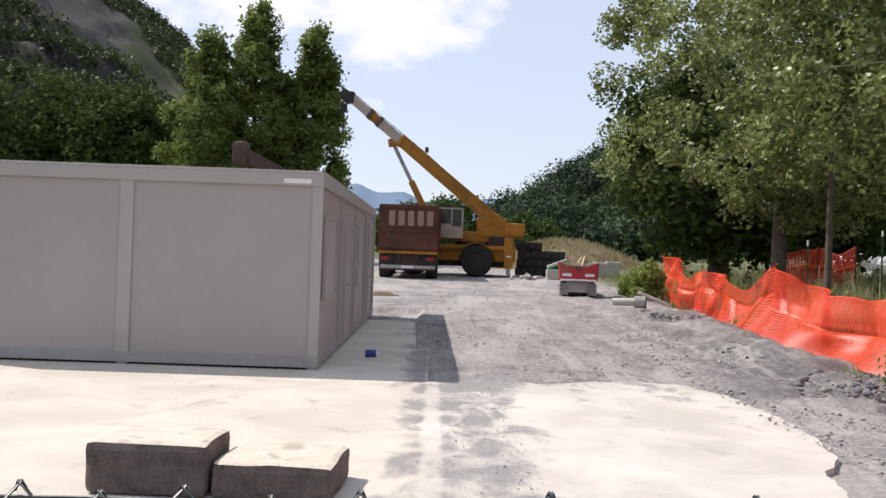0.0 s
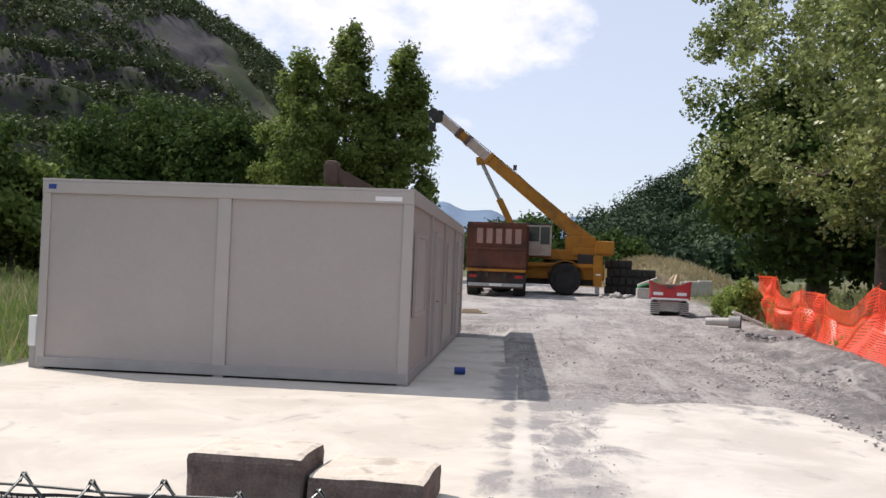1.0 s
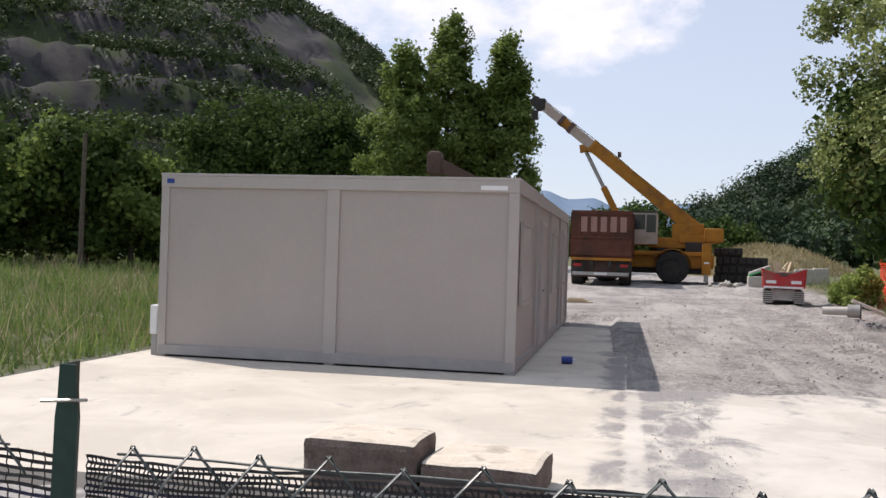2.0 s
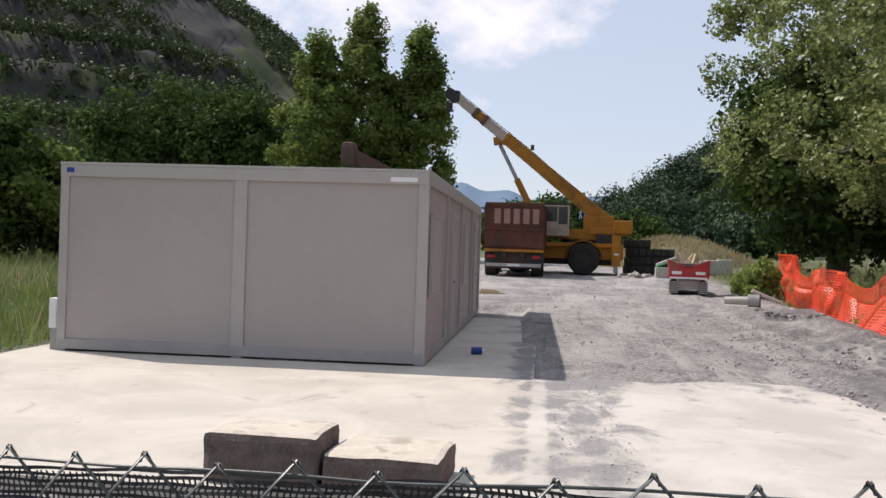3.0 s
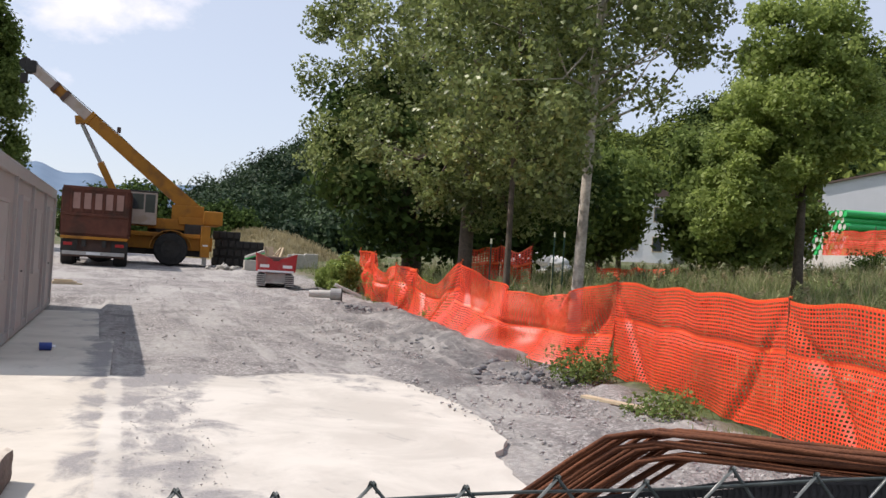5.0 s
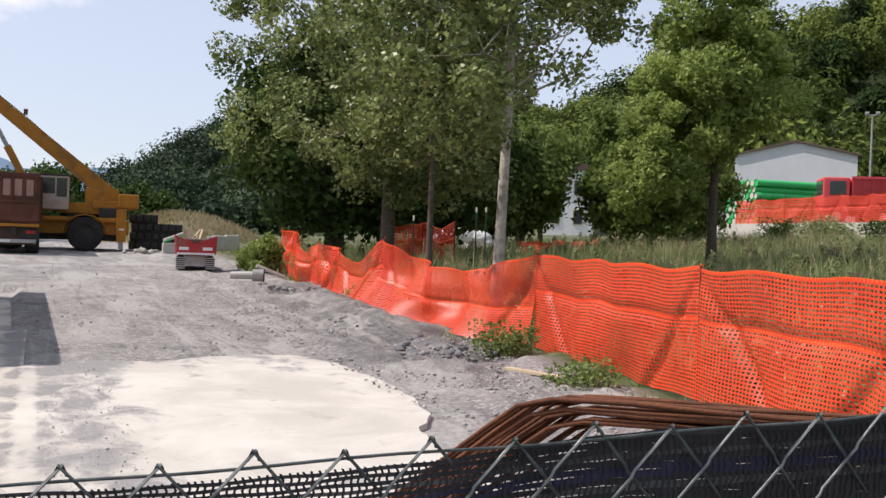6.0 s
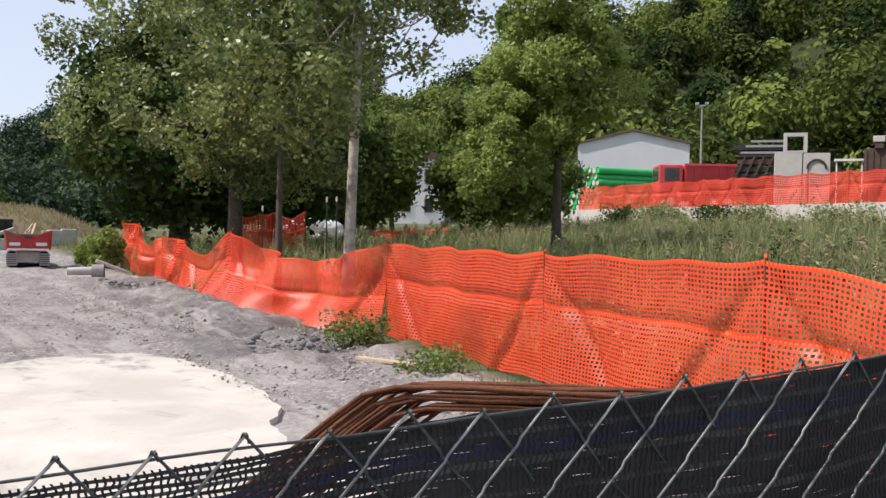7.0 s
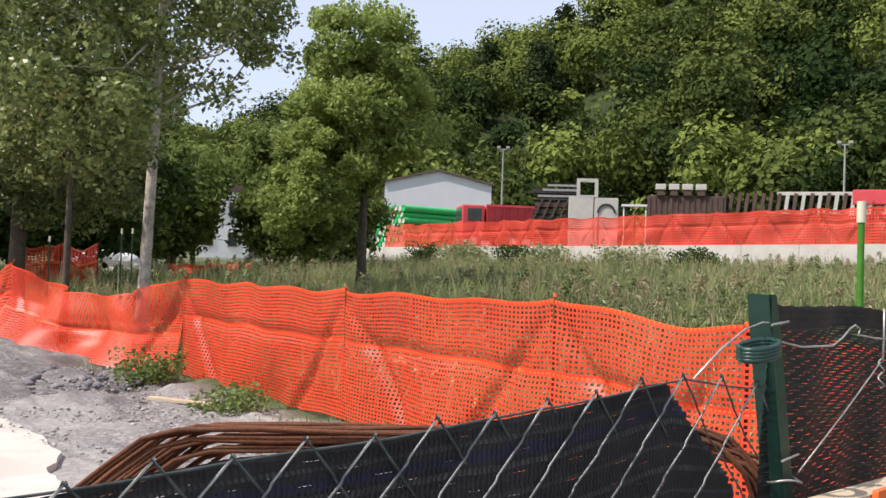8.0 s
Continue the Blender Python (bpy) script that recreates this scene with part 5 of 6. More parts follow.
rebar_bundle()


# ---- tipper truck ----
def wheel(parent, x, y, z, r, w, axle=(1, 0, 0), hub=M_STEEL):
    a = Vector(axle)
    c = Vector((x, y, z))
    bm = bmesh.new()
    q = a.to_track_quat("Z", "Y").to_matrix().to_4x4()
    prof = [(r * 0.55, -w / 2), (r * 0.9, -w / 2), (r, -w * 0.36), (r, w * 0.36), (r * 0.9, w / 2), (r * 0.55, w / 2)]
    rings = []
    for i in range(28):
        an = 2 * math.pi * i / 28
        rings.append([bm.verts.new(c + (q @ Vector((p * math.cos(an), p * math.sin(an), o)))) for p, o in prof])
    for i in range(28):
        n = rings[(i + 1) % 28]
        for k in range(len(prof)):
            k2 = (k + 1) % len(prof)
            bm.faces.new((rings[i][k], n[k], n[k2], rings[i][k2]))
    tyre = part("wheel", bm, M_RUBBER, parent)
    bm = bmesh.new()
    rod(bm, c - a * w * 0.34, c + a * w * 0.34, r * 0.56, sides=20)
    rod(bm, c - a * w * 0.46, c + a * w * 0.46, r * 0.2, sides=12)
    part("rim", bm, hub, tyre)
    return tyre


def tipper_truck():
    x, y = plan(-1.75, 38.5)
    t = thing("tipper_truck", pose(x, y, ground_at(x, y), 0, 0, -1.0), "old rust-red tipper truck seen from behind on the gravel", "truck")
    w = 1.24
    part("bed", boxes((-w, w, 0.06, 5.0, 1.15, 1.25), (-w, -w + 0.06, 0.06, 5.0, 1.25, 3.05), (w - 0.06, w, 0.06, 5.0, 1.25, 3.05), (-w, w, 4.94, 5.0, 1.25, 3.2), bevel=0.01), M_RUST_RED, t)
    gate = part("tailgate", boxes((-w + 0.02, w - 0.02, 0.0, 0.05, 1.25, 2.95), bevel=0.01), M_RUST_RED, t)
    part("top_rail", boxes((-w, w, -0.03, 0.09, 2.95, 3.10), bevel=0.015), M_RUST_RED, gate)
    part("lower_rail", boxes((-w, w, -0.05, 0.06, 1.95, 2.06), bevel=0.01), M_RUST_RED, gate)
    for i in range(6):
        xx = -w + 0.32 + i * 0.40
        part("rib", boxes((xx - 0.05, xx + 0.05, -0.05, 0.0, 2.06, 2.95), bevel=0.008), M_RUST_RED, gate)
        if i < 5:
            part("panel", boxes((xx + 0.07, xx + 0.33, -0.012, 0.0, 2.22, 2.84)), M_TIPPER_PALE, gate, "dusty pale tailgate panel")
    part("hinge_beam", boxes((-w, w, -0.06, 0.08, 1.04, 1.15), bevel=0.01), M_CRANE, t, "ochre cross beam")
    part("chassis", boxes((-0.45, -0.3, 0.0, 7.4, 0.75, 1.02), (0.3, 0.45, 0.0, 7.4, 0.75, 1.02), (-0.45, 0.45, 0.3, 0.45, 0.75, 1.02)), M_DARK, t)
    part("bumper", boxes((-1.15, 1.15, -0.02, 0.06, 0.42, 0.56), bevel=0.01), M_STEEL, t)
    # boxes added to close the see-through space between the rear wheels
    part("underbody", boxes((-1.15, 1.15, 0.24, 0.34, 0.34, 1.06), (-0.5, 0.5, 0.34, 4.6, 0.45, 0.75), bevel=0.02), M_BROWN, t, "brown filler boxes under the truck bed")
    for sx in (-1, 1):
        part("mudguard", boxes((sx * 1.22, sx * 0.62, 0.15, 0.22, 0.55, 1.02)), M_DARK, t)
        part("tail_lamp", boxes((sx * 0.95 - 0.16, sx * 0.95 + 0.16, -0.05, 0.0, 0.78, 0.90), bevel=0.008), M_LAMP_RED, t)
        for yy in (0.95, 2.25):
            wheel(t, sx * 0.98, yy, 0.5, 0.5, 0.5)
        wheel(t, sx * 1.02, 6.2, 0.5, 0.5, 0.3)
        for yy in (0.3, 1.9, 3.5):
            part("bed_side_rib", boxes((sx * w, sx * (w + 0.06), yy, yy + 0.1, 1.25, 3.0)), M_RUST_RED, t)
    part("number_plate", boxes((-0.26, 0.26, -0.035, -0.022, 0.44, 0.54)), M_WHITE, t)
    cab = part("cab", boxes((-1.2, 1.2, 5.4, 7.3, 1.0, 2.75), bevel=0.08), M_RUST_RED, t)
    part("rear_window", boxes((-0.7, 0.7, 5.38, 5.42, 1.95, 2.5)), M_GLASS, cab)
    part("mirror", boxes((1.28, 1.46, 7.0, 7.05, 1.9, 2.35), bevel=0.01), M_DARK, cab)
    return t


tipper_truck()


# ---- mobile crane ----
def mobile_crane():
    x, y = plan(2.62, 42.6)
    t = thing("mobile_crane", pose(x, y, ground_at(x, y), 0, 0, -2.6), "yellow rough-terrain mobile crane with a raised telescopic boom", "crane")
    part("carrier", boxes((-3.6, 1.75, 0.35, 2.15, 0.72, 1.35), (-3.2, 1.2, 0.1, 2.4, 1.28, 1.46), bevel=0.03), M_CRANE, t)
    part("underframe", boxes((-3.4, 1.6, 0.6, 1.9, 0.45, 0.72)), M_DARK, t)
    for xx in (-3.0, -0.05):
        wheel(t, xx, 0.18, 0.74, 0.74, 0.55, (0, 1, 0), M_DARK)
        wheel(t, xx, 2.35, 0.74, 0.74, 0.55, (0, 1, 0), M_DARK)
    for xx in (-3.0, -0.05):
        bm = bmesh.new()
        for i in range(8):
            a0, a1 = math.pi * i / 8, math.pi * (i + 1) / 8
            beam(bm, (xx + 0.92 * math.cos(a0), 0.2, 0.74 + 0.84 * math.sin(a0)), (xx + 0.92 * math.cos(a1), 0.2, 0.74 + 0.84 * math.sin(a1)), 0.6, 0.04)
        part("mudguard", bm, M_CRANE, t)
    for xx in (-4.0, 1.42):
        og = part("outrigger", boxes((xx - 0.2, xx + 0.2, -0.1, 0.25, 0.45, 1.85), bevel=0.02), M_CRANE, t)
        part("jack", boxes((xx - 0.1, xx + 0.1, -0.03, 0.17, 0.08, 0.5)), M_STEEL, og)
        part("pad", boxes((xx - 0.22, xx + 0.22, -0.15, 0.3, 0.0, 0.08)), M_DARK, og)
        part("sticker", boxes((xx - 0.1, xx + 0.12, -0.106, -0.1, 0.95, 1.02)), M_WHITE, og)
        part("beam", boxes((xx - 0.16, xx + 0.16, 0.25, 2.4, 0.8, 1.15)), M_CRANE, t)
    part("turntable", rod(bmesh.new(), (-0.3, 1.25, 1.4), (-0.3, 1.25, 1.62), 0.8, sides=24), M_DARK, t)
    part("superstructure", boxes((-1.1, 1.3, 0.65, 1.85, 1.62, 2.1), (0.2, 2.0, 0.55, 1.95, 1.88, 2.22), bevel=0.03), M_CRANE, t)
    part("counterweight", boxes((1.30, 2.15, 0.4, 2.1, 1.92, 2.55), bevel=0.06), M_CRANE, t)
    part("winch", rod(bmesh.new(), (1.0, 0.8, 2.45), (1.0, 1.7, 2.45), 0.22, sides=16), M_DARK, t)
    part("engine_cover", boxes((0.5, 1.35, 0.45, 0.62, 1.42, 1.9), bevel=0.03), M_DARK, t)
    cab = part("cab", boxes((-1.92, -0.74, 0.1, 0.95, 1.75, 3.2), bevel=0.05), M_CRANE_PALE, t, "dusty pale operator's cab")
    part("window", boxes((-1.82, -1.30, 0.088, 0.1, 2.42, 3.1)), M_GLASS, cab)
    part("window", boxes((-1.24, -0.82, 0.088, 0.1, 2.30, 3.1)), M_GLASS, cab)
    part("front_window", boxes((-1.934, -1.92, 0.18, 0.87, 2.2, 3.1)), M_GLASS, cab)
    part("roof", boxes((-1.97, -0.70, 0.06, 0.99, 3.2, 3.26), bevel=0.02), M_DARK, cab)
    a, b = Vector((1.0, 1.2, 2.45)), Vector((-6.35, 1.2, 8.35))
    d = b - a
    boom = part("boom", beam(bmesh.new(), a, a + d * 0.66, 0.58, 0.66, 0.50, 0.54), M_CRANE, t)
    part("boom_section", beam(bmesh.new(), a + d * 0.64, a + d * 0.80, 0.42, 0.46), M_CRANE_PALE, boom, "pale weathered boom section")
    part("boom_section", beam(bmesh.new(), a + d * 0.80, a + d * 0.86, 0.40, 0.44), M_CRANE, boom)
    part("boom_section", beam(bmesh.new(), a + d * 0.86, a + d * 0.985, 0.38, 0.42), M_CRANE_PALE, boom, "pale weathered boom section")
    for f, k in ((0.655, 0.62), (0.80, 0.50), (0.86, 0.49)):
        part("collar", beam(bmesh.new(), a + d * (f - 0.006), a + d * (f + 0.012), 0.6, k), M_CRANE if f < 0.7 else M_BROWN, boom)
    head = part("boom_head", boxes((b.x - 0.25, b.x + 0.2, 0.95, 1.45, b.z - 0.3, b.z + 0.25), bevel=0.05), M_DARK, boom)
    for yy in (1.05, 1.35):
        part("sheave", rod(bmesh.new(), (b.x - 0.25, yy - 0.05, b.z + 0.1), (b.x - 0.25, yy + 0.05, b.z + 0.1), 0.26, sides=18), M_DARK, head)
    part("hook_block", boxes((b.x - 0.45, b.x - 0.15, 1.1, 1.3, b.z - 0.75, b.z - 0.3), bevel=0.04), M_DARK, head)
    up = Vector((-d.z, 0, d.x)).normalized() * -1
    part("boom_lamp", boxes((a.x + d.x * 0.49 - 0.08, a.x + d.x * 0.49 + 0.08, 1.1, 1.3, a.z + d.z * 0.49 + 0.48, a.z + d.z * 0.49 + 0.72)), M_BROWN, boom)
    lo, hi = Vector((-2.25, 1.2, 2.4)), Vector((-4.15, 1.2, 6.05))
    cyl = part("lift_cylinder", beam(bmesh.new(), lo, lo + (hi - lo) * 0.55, 0.26, 0.3), M_CRANE, t)
    part("piston", rod(bmesh.new(), lo + (hi - lo) * 0.5, hi, 0.09, sides=12), M_STEEL, cyl)
    part("bracket", beam(bmesh.new(), hi - Vector((0.3, 0, -0.15)), hi + Vector((0.35, 0, 0.25)), 0.4, 0.35), M_CRANE, boom)
    for q in ((-0.1, 1.3, 0.75, 0.9, 2.0, 2.75), (-0.1, 1.3, 1.5, 1.65, 2.0, 2.75), (-2.5, -1.0, 1.0, 1.4, 1.7, 2.5)):
        part("boom_pedestal", boxes(q, bevel=0.02), M_CRANE, t)
    tubes("hoist_rope", [([(b.x, 1.2, b.z + 0.3), (-2.6, 1.2, 5.75), (1.0, 1.2, 2.65)], 0.018, 5)], M_DARK, t)
    return t


mobile_crane()


# ---- things round the crane ----
def black_stack():
    x, y = plan(6.35, 45)
    t = thing("track_sections", pose(x, y, ground_at(x, y), 0, 0, -6), "stack of black steel track sections beside the crane", "steel stack")
    for k, (n, x0, z) in enumerate(((7, -1.1, 0.0), (7, -1.05, 0.42), (7, -1.0, 0.84), (4, -1.1, 1.26))):
        part("core", boxes((x0 + 0.02, x0 + n * 0.34 - 0.08, 0.12, 0.85, z, z + 0.42)), M_DARK, t)
        for i in range(n):
            xx = x0 + i * 0.34
            part("shoe", boxes((xx, xx + 0.27, 0.0, 0.95, z + 0.1, z + 0.40), bevel=0.03), M_DARK, t)
    return t


black_stack()


def rubble_group():
    x, y = plan(7.0, 41)
    g = ground_at(x, y)
    t = thing("stone_slab", pose(x + 0.35, y, g), "pale broken concrete slab standing on the gravel", "slab")
    part("body", boxes((-0.4, 0.4, 0, 0.45, 0, 0.52), bevel=0.05), M_STONE, t)
    t = thing("hose_coil", pose(x + 0.4, y + 0.15, g + 0.5), "coil of pale green hose on a broken slab", "hose")
    for k in range(3):
        tubes("loop", [([(0.42 * math.cos(a), 0.2 * math.sin(a), 0.06 + 0.05 * k + 0.16 * (1 + math.cos(a))) for a in [i * 0.35 for i in range(19)]], 0.03, 7)], M_GREEN_PIPE if k == 0 else M_PVC, t)
    rng = np.random.default_rng(3)
    p = np.stack([x - 0.75 + rng.normal(0, 0.42, 26), y + rng.normal(0, 0.3, 26), g + rng.uniform(0.03, 0.2, 26)], 1)
    rubble("broken_stone", p, rng.uniform(0.06, 0.2, 26), M_STONE, 4, "heap of pale broken stone near the crane")
    for az, w in ((10.2, 0.62), (10.95, 0.66), (9.75, 0.4)):
        x, y = plan(az, 46)
        t = thing("concrete_block", pose(x, y, ground_at(x, y), 0, 0, -12 + w * 10), "pale concrete ballast block on the gravel", "block", "ballast blocks")
        part("body", boxes((-w / 2, w / 2, 0, 0.7, 0, 0.74), bevel=0.05), M_STONE, t)


rubble_group()


def grass_mound():
    x0, y0 = plan(8.4, 56)
    g = ground_at(x0, y0)
    bm = bmesh.new()
    bmesh.ops.create_grid(bm, x_segments=30, y_segments=16, size=1.0)
    reach = max(v.co.x for v in bm.verts)
    for v in bm.verts:
        v.co = v.co / reach
        r = math.hypot(v.co.x, v.co.y)
        h = max(0.0, 1 - r ** 2)
        v.co = Vector((v.co.x * 5.2, v.co.y * 3.0, 1.75 * h ** 1.2 * (1 - 0.25 * v.co.x) + 0.15 * noise.noise(v.co * 3) - 0.15))
    ob = part("ground_mound", bm, M_STRAW, smooth=True)
    ob.location = (x0, y0, g)
    tagged(ob, "mound of earth overgrown with dry grass", "mound", kind="structure")
    rng = np.random.default_rng(9)
    n = 5000
    a, r = rng.uniform(0, 6.28, n), np.sqrt(rng.uniform(0, 1, n))
    u, w = r * np.cos(a), r * np.sin(a)
    z = 1.75 * np.clip(1 - r ** 2, 0, 1) ** 1.2 * (1 - 0.25 * u) - 0.15
    v, f = blades(rng, np.stack([x0 + u * 5.2, y0 + w * 3.0, g + z], 1), 0.35, 0.025)
    tagged(raw_mesh("mound_grass", v, f, M_STRAW), "straw-coloured grass covering the mound", "grass", kind="stuff")


grass_mound()


def mini_dumper():
    x, y = plan(8.82, 30.4)
    t = thing("mini_dumper", pose(x, y, ground_at(x, y), 0, 0, -8), "small red tracked dumper with a loaded skip", "dumper")
    t.scale = (1.15, 1.15, 1.2)
    bm = bmesh.new()
    prof = [(-0.58, 0.92), (-0.55, 0.46), (-0.3, 0.40), (0.3, 0.40), (0.55, 0.46), (0.58, 0.92)]
    rings = [[bm.verts.new((px * k, yy, pz)) for px, pz in prof] for yy, k in ((0.0, 0.92), (0.05, 1.0), (1.2, 1.0), (1.25, 0.92))]
    for a, b in zip(rings, rings[1:]):
        for i in range(5):
            bm.faces.new((a[i], a[i + 1], b[i + 1], b[i]))
    part("skip", bm, M_RED, t)
    bm = bmesh.new()
    v = [bm.verts.new(p) for p in ((-0.55, -0.02, 0.90), (-0.5, -0.02, 0.48), (0.5, -0.02, 0.48), (0.55, -0.02, 0.90), (0.12, -0.02, 0.74), (-0.12, -0.02, 0.74))]
    f = bm.faces.new(v)
    ex = bmesh.ops.extrude_face_region(bm, geom=[f])
    for q in ex["geom"]:
        if isinstance(q, bmesh.types.BMVert):
            q.co.y += 0.05
    part("front_plate", bm, M_RED, t)
    for sx in (-1, 1):
        part("rim", beam(bmesh.new(), (sx * 0.58, -0.03, 0.93), (sx * 0.1, -0.03, 0.76), 0.05, 0.05), M_RED, t)
        part("lamp", boxes((sx * 0.32 - 0.13, sx * 0.32 + 0.13, -0.045, -0.02, 0.56, 0.64)), M_WHITE, t)
        tr = part("track", boxes((sx * 0.52, sx * 0.28, 0.05, 1.4, 0.03, 0.40), bevel=0.09), M_RUBBER, t)
        for k in range(6):
            part("track_pad", boxes((sx * 0.53, sx * 0.27, 0.0, 0.06, 0.06 + 0.055 * k, 0.09 + 0.055 * k)), M_STEEL, tr)
    part("bumper", boxes((-0.5, 0.5, -0.04, 0.02, 0.44, 0.49), bevel=0.01), M_WHITE, t, "pale worn bumper edge")
    part("chassis", boxes((-0.28, 0.28, 0.1, 1.5, 0.15, 0.42)), M_STEEL, t)
    rng = np.random.default_rng(2)
    bm = bmesh.new()
    for k in range(7):
        beam(bm, (rng.uniform(-0.35, 0.35), 0.3 + 0.1 * k, 0.75), (rng.uniform(-0.4, 0.4), 0.35 + 0.1 * k, 1.12), 0.12, 0.03)
    part("load", bm, M_WOOD, t, "pale scrap boards")
    part("load_soil", boxes((-0.5, 0.5, 0.1, 1.15, 0.6, 0.86), bevel=0.1), M_BROWN, t)
    return t


mini_dumper()

x, y = plan(12.0, 26.0)
t = thing("flanged_pipe", pose(x, y, ground_at(x, y) + 0.05, 0, 0, -14), "short dirty pipe with a flanged collar lying on gravel", "pipe")
part("barrel", rod(bmesh.new(), (-0.5, 0, 0.14), (0.36, 0, 0.16), 0.10, 0.12, sides=18), M_PVC, t)
part("collar", rod(bmesh.new(), (0.10, 0, 0.16), (0.40, 0, 0.16), 0.17, sides=20), M_STEEL, t)
part("collar_mouth", rod(bmesh.new(), (0.40, 0, 0.16), (0.43, 0, 0.16), 0.19, sides=20), M_DARK, t)
x, y = plan(13.4, 27.2)
t = thing("plastic_pipe", pose(x, y, ground_at(x, y), 0, 0, -10), "pale plastic pipe propped on the bank", "pipe")
part("barrel", rod(bmesh.new(), (-0.45, 0, 0.42), (0.35, 0.1, 0.10), 0.05, sides=14), M_PVC, t)
x, y = plan(-3.1, 27.5)
t = thing("timber_stack", pose(x, y, ground_at(x, y), 0, 0, 10), "few yellow planks lying behind the cabin", "timber")
for k in range(5):
    part("plank", boxes((-0.5 + 0.05 * k, 0.42 - 0.06 * k, 0.12 * (k % 3), 0.12 * (k % 3) + 0.1, 0.045 * (k // 2), 0.045 * (k // 2) + 0.04)), M_WOOD, t)
t = thing("bottle", pose(-1.42, 14.0, 0), "small blue plastic container lying on the slab", "container")
part("body", rod(bmesh.new(), (-0.08, 0, 0.06), (0.08, 0.02, 0.06), 0.055, sides=16), M_BLUE, t)
part("neck", rod(bmesh.new(), (0.08, 0.02, 0.06), (0.13, 0.024, 0.06), 0.022, sides=12), M_WHITE, t)
t = thing("cabin_box", pose(-7.285, 12.36, 0), "white service box beside the site cabin", "box")
part("body", boxes((-0.02, 0.1, 0, 0.3, 0.3, 0.72), bevel=0.02), M_WHITE, t)
part("stand", boxes((0.0, 0.09, 0.02, 0.28, 0.0, 0.3)), M_CABIN_BASE, t)
x, y = plan(-33.0, 38)
t = thing("wooden_pole", pose(x, y, ground_at(x, y)), "dark wooden pole at the field edge", "pole")
part("shaft", rod(bmesh.new(), (0, 0, -0.3), (0.05, 0, 5.3), 0.10, 0.075, sides=12), M_BARK_DARK, t)
x, y = plan(-11.2, 40)
t = thing("excavator_bucket_arm", pose(x, y, ground_at(x, y)), "rusty brown excavator arm showing over the cabin roof", "excavator")
part("boom", beam(bmesh.new(), (1.6, 0, 0.0), (0.7, 0, 4.4), 0.5, 0.6), M_BROWN, t)
part("stick", beam(bmesh.new(), (1.1, 0, 4.1), (-0.6, 0, 5.1), 0.4, 0.75, 0.35, 0.5), M_BROWN, t)
part("bucket", boxes((-1.0, -0.35, -0.4, 0.4, 4.5, 5.55), bevel=0.2), M_BROWN, t)



# ---- works yard on the terrace ----
def wall_x(y):
    return 40.2 + 0.12 * (y - 14)


def yard():
    w = thing("wall_yard", pose(0, 0, 0), "pale concrete retaining wall along the works yard", "wall", kind="structure")
    y = -6.0
    while y < 54:
        xa, xb = wall_x(y), wall_x(y + 3.0)
        bm = bmesh.new()
        a, b = Vector((xa, y + 0.01, 0)), Vector((xb, y + 2.99, 0))
        beam(bm, a + Vector((0, 0, 2.72)), b + Vector((0, 0, 2.72)), 0.35, 1.6)
        part("wall_panel", bm, M_PRECAST, w)
        y += 3.0
    t = thing("yard_net", pose(0, 0, 0), "faded orange plastic net fencing the works yard", "barrier net")
    posts = [(wall_x(q) + 0.1, q) for q in np.arange(-6, 53, 2.6)]
    for i, (p, q) in enumerate(zip(posts, posts[1:])):
        net_span(t, p, q, (YARD_Z + 1.47, YARD_Z + 1.47), (YARD_Z - 0.17, YARD_Z - 0.17), 0.13, M_NET_FAR, M_NET_FAR, 300 + i, sag=0.06, fold=0.08, fill=0.52)
    for p in posts:
        part("post", rod(bmesh.new(), (p[0] + 0.08, p[1], YARD_Z - 0.2), (p[0] + 0.08, p[1], YARD_Z + 1.7), 0.03, sides=8), M_BROWN, t)


yard()


def on_yard(az, d):
    x, y = plan(az, d)
    return x, y, max(YARD_Z - 0.15, ground_at(x, y))


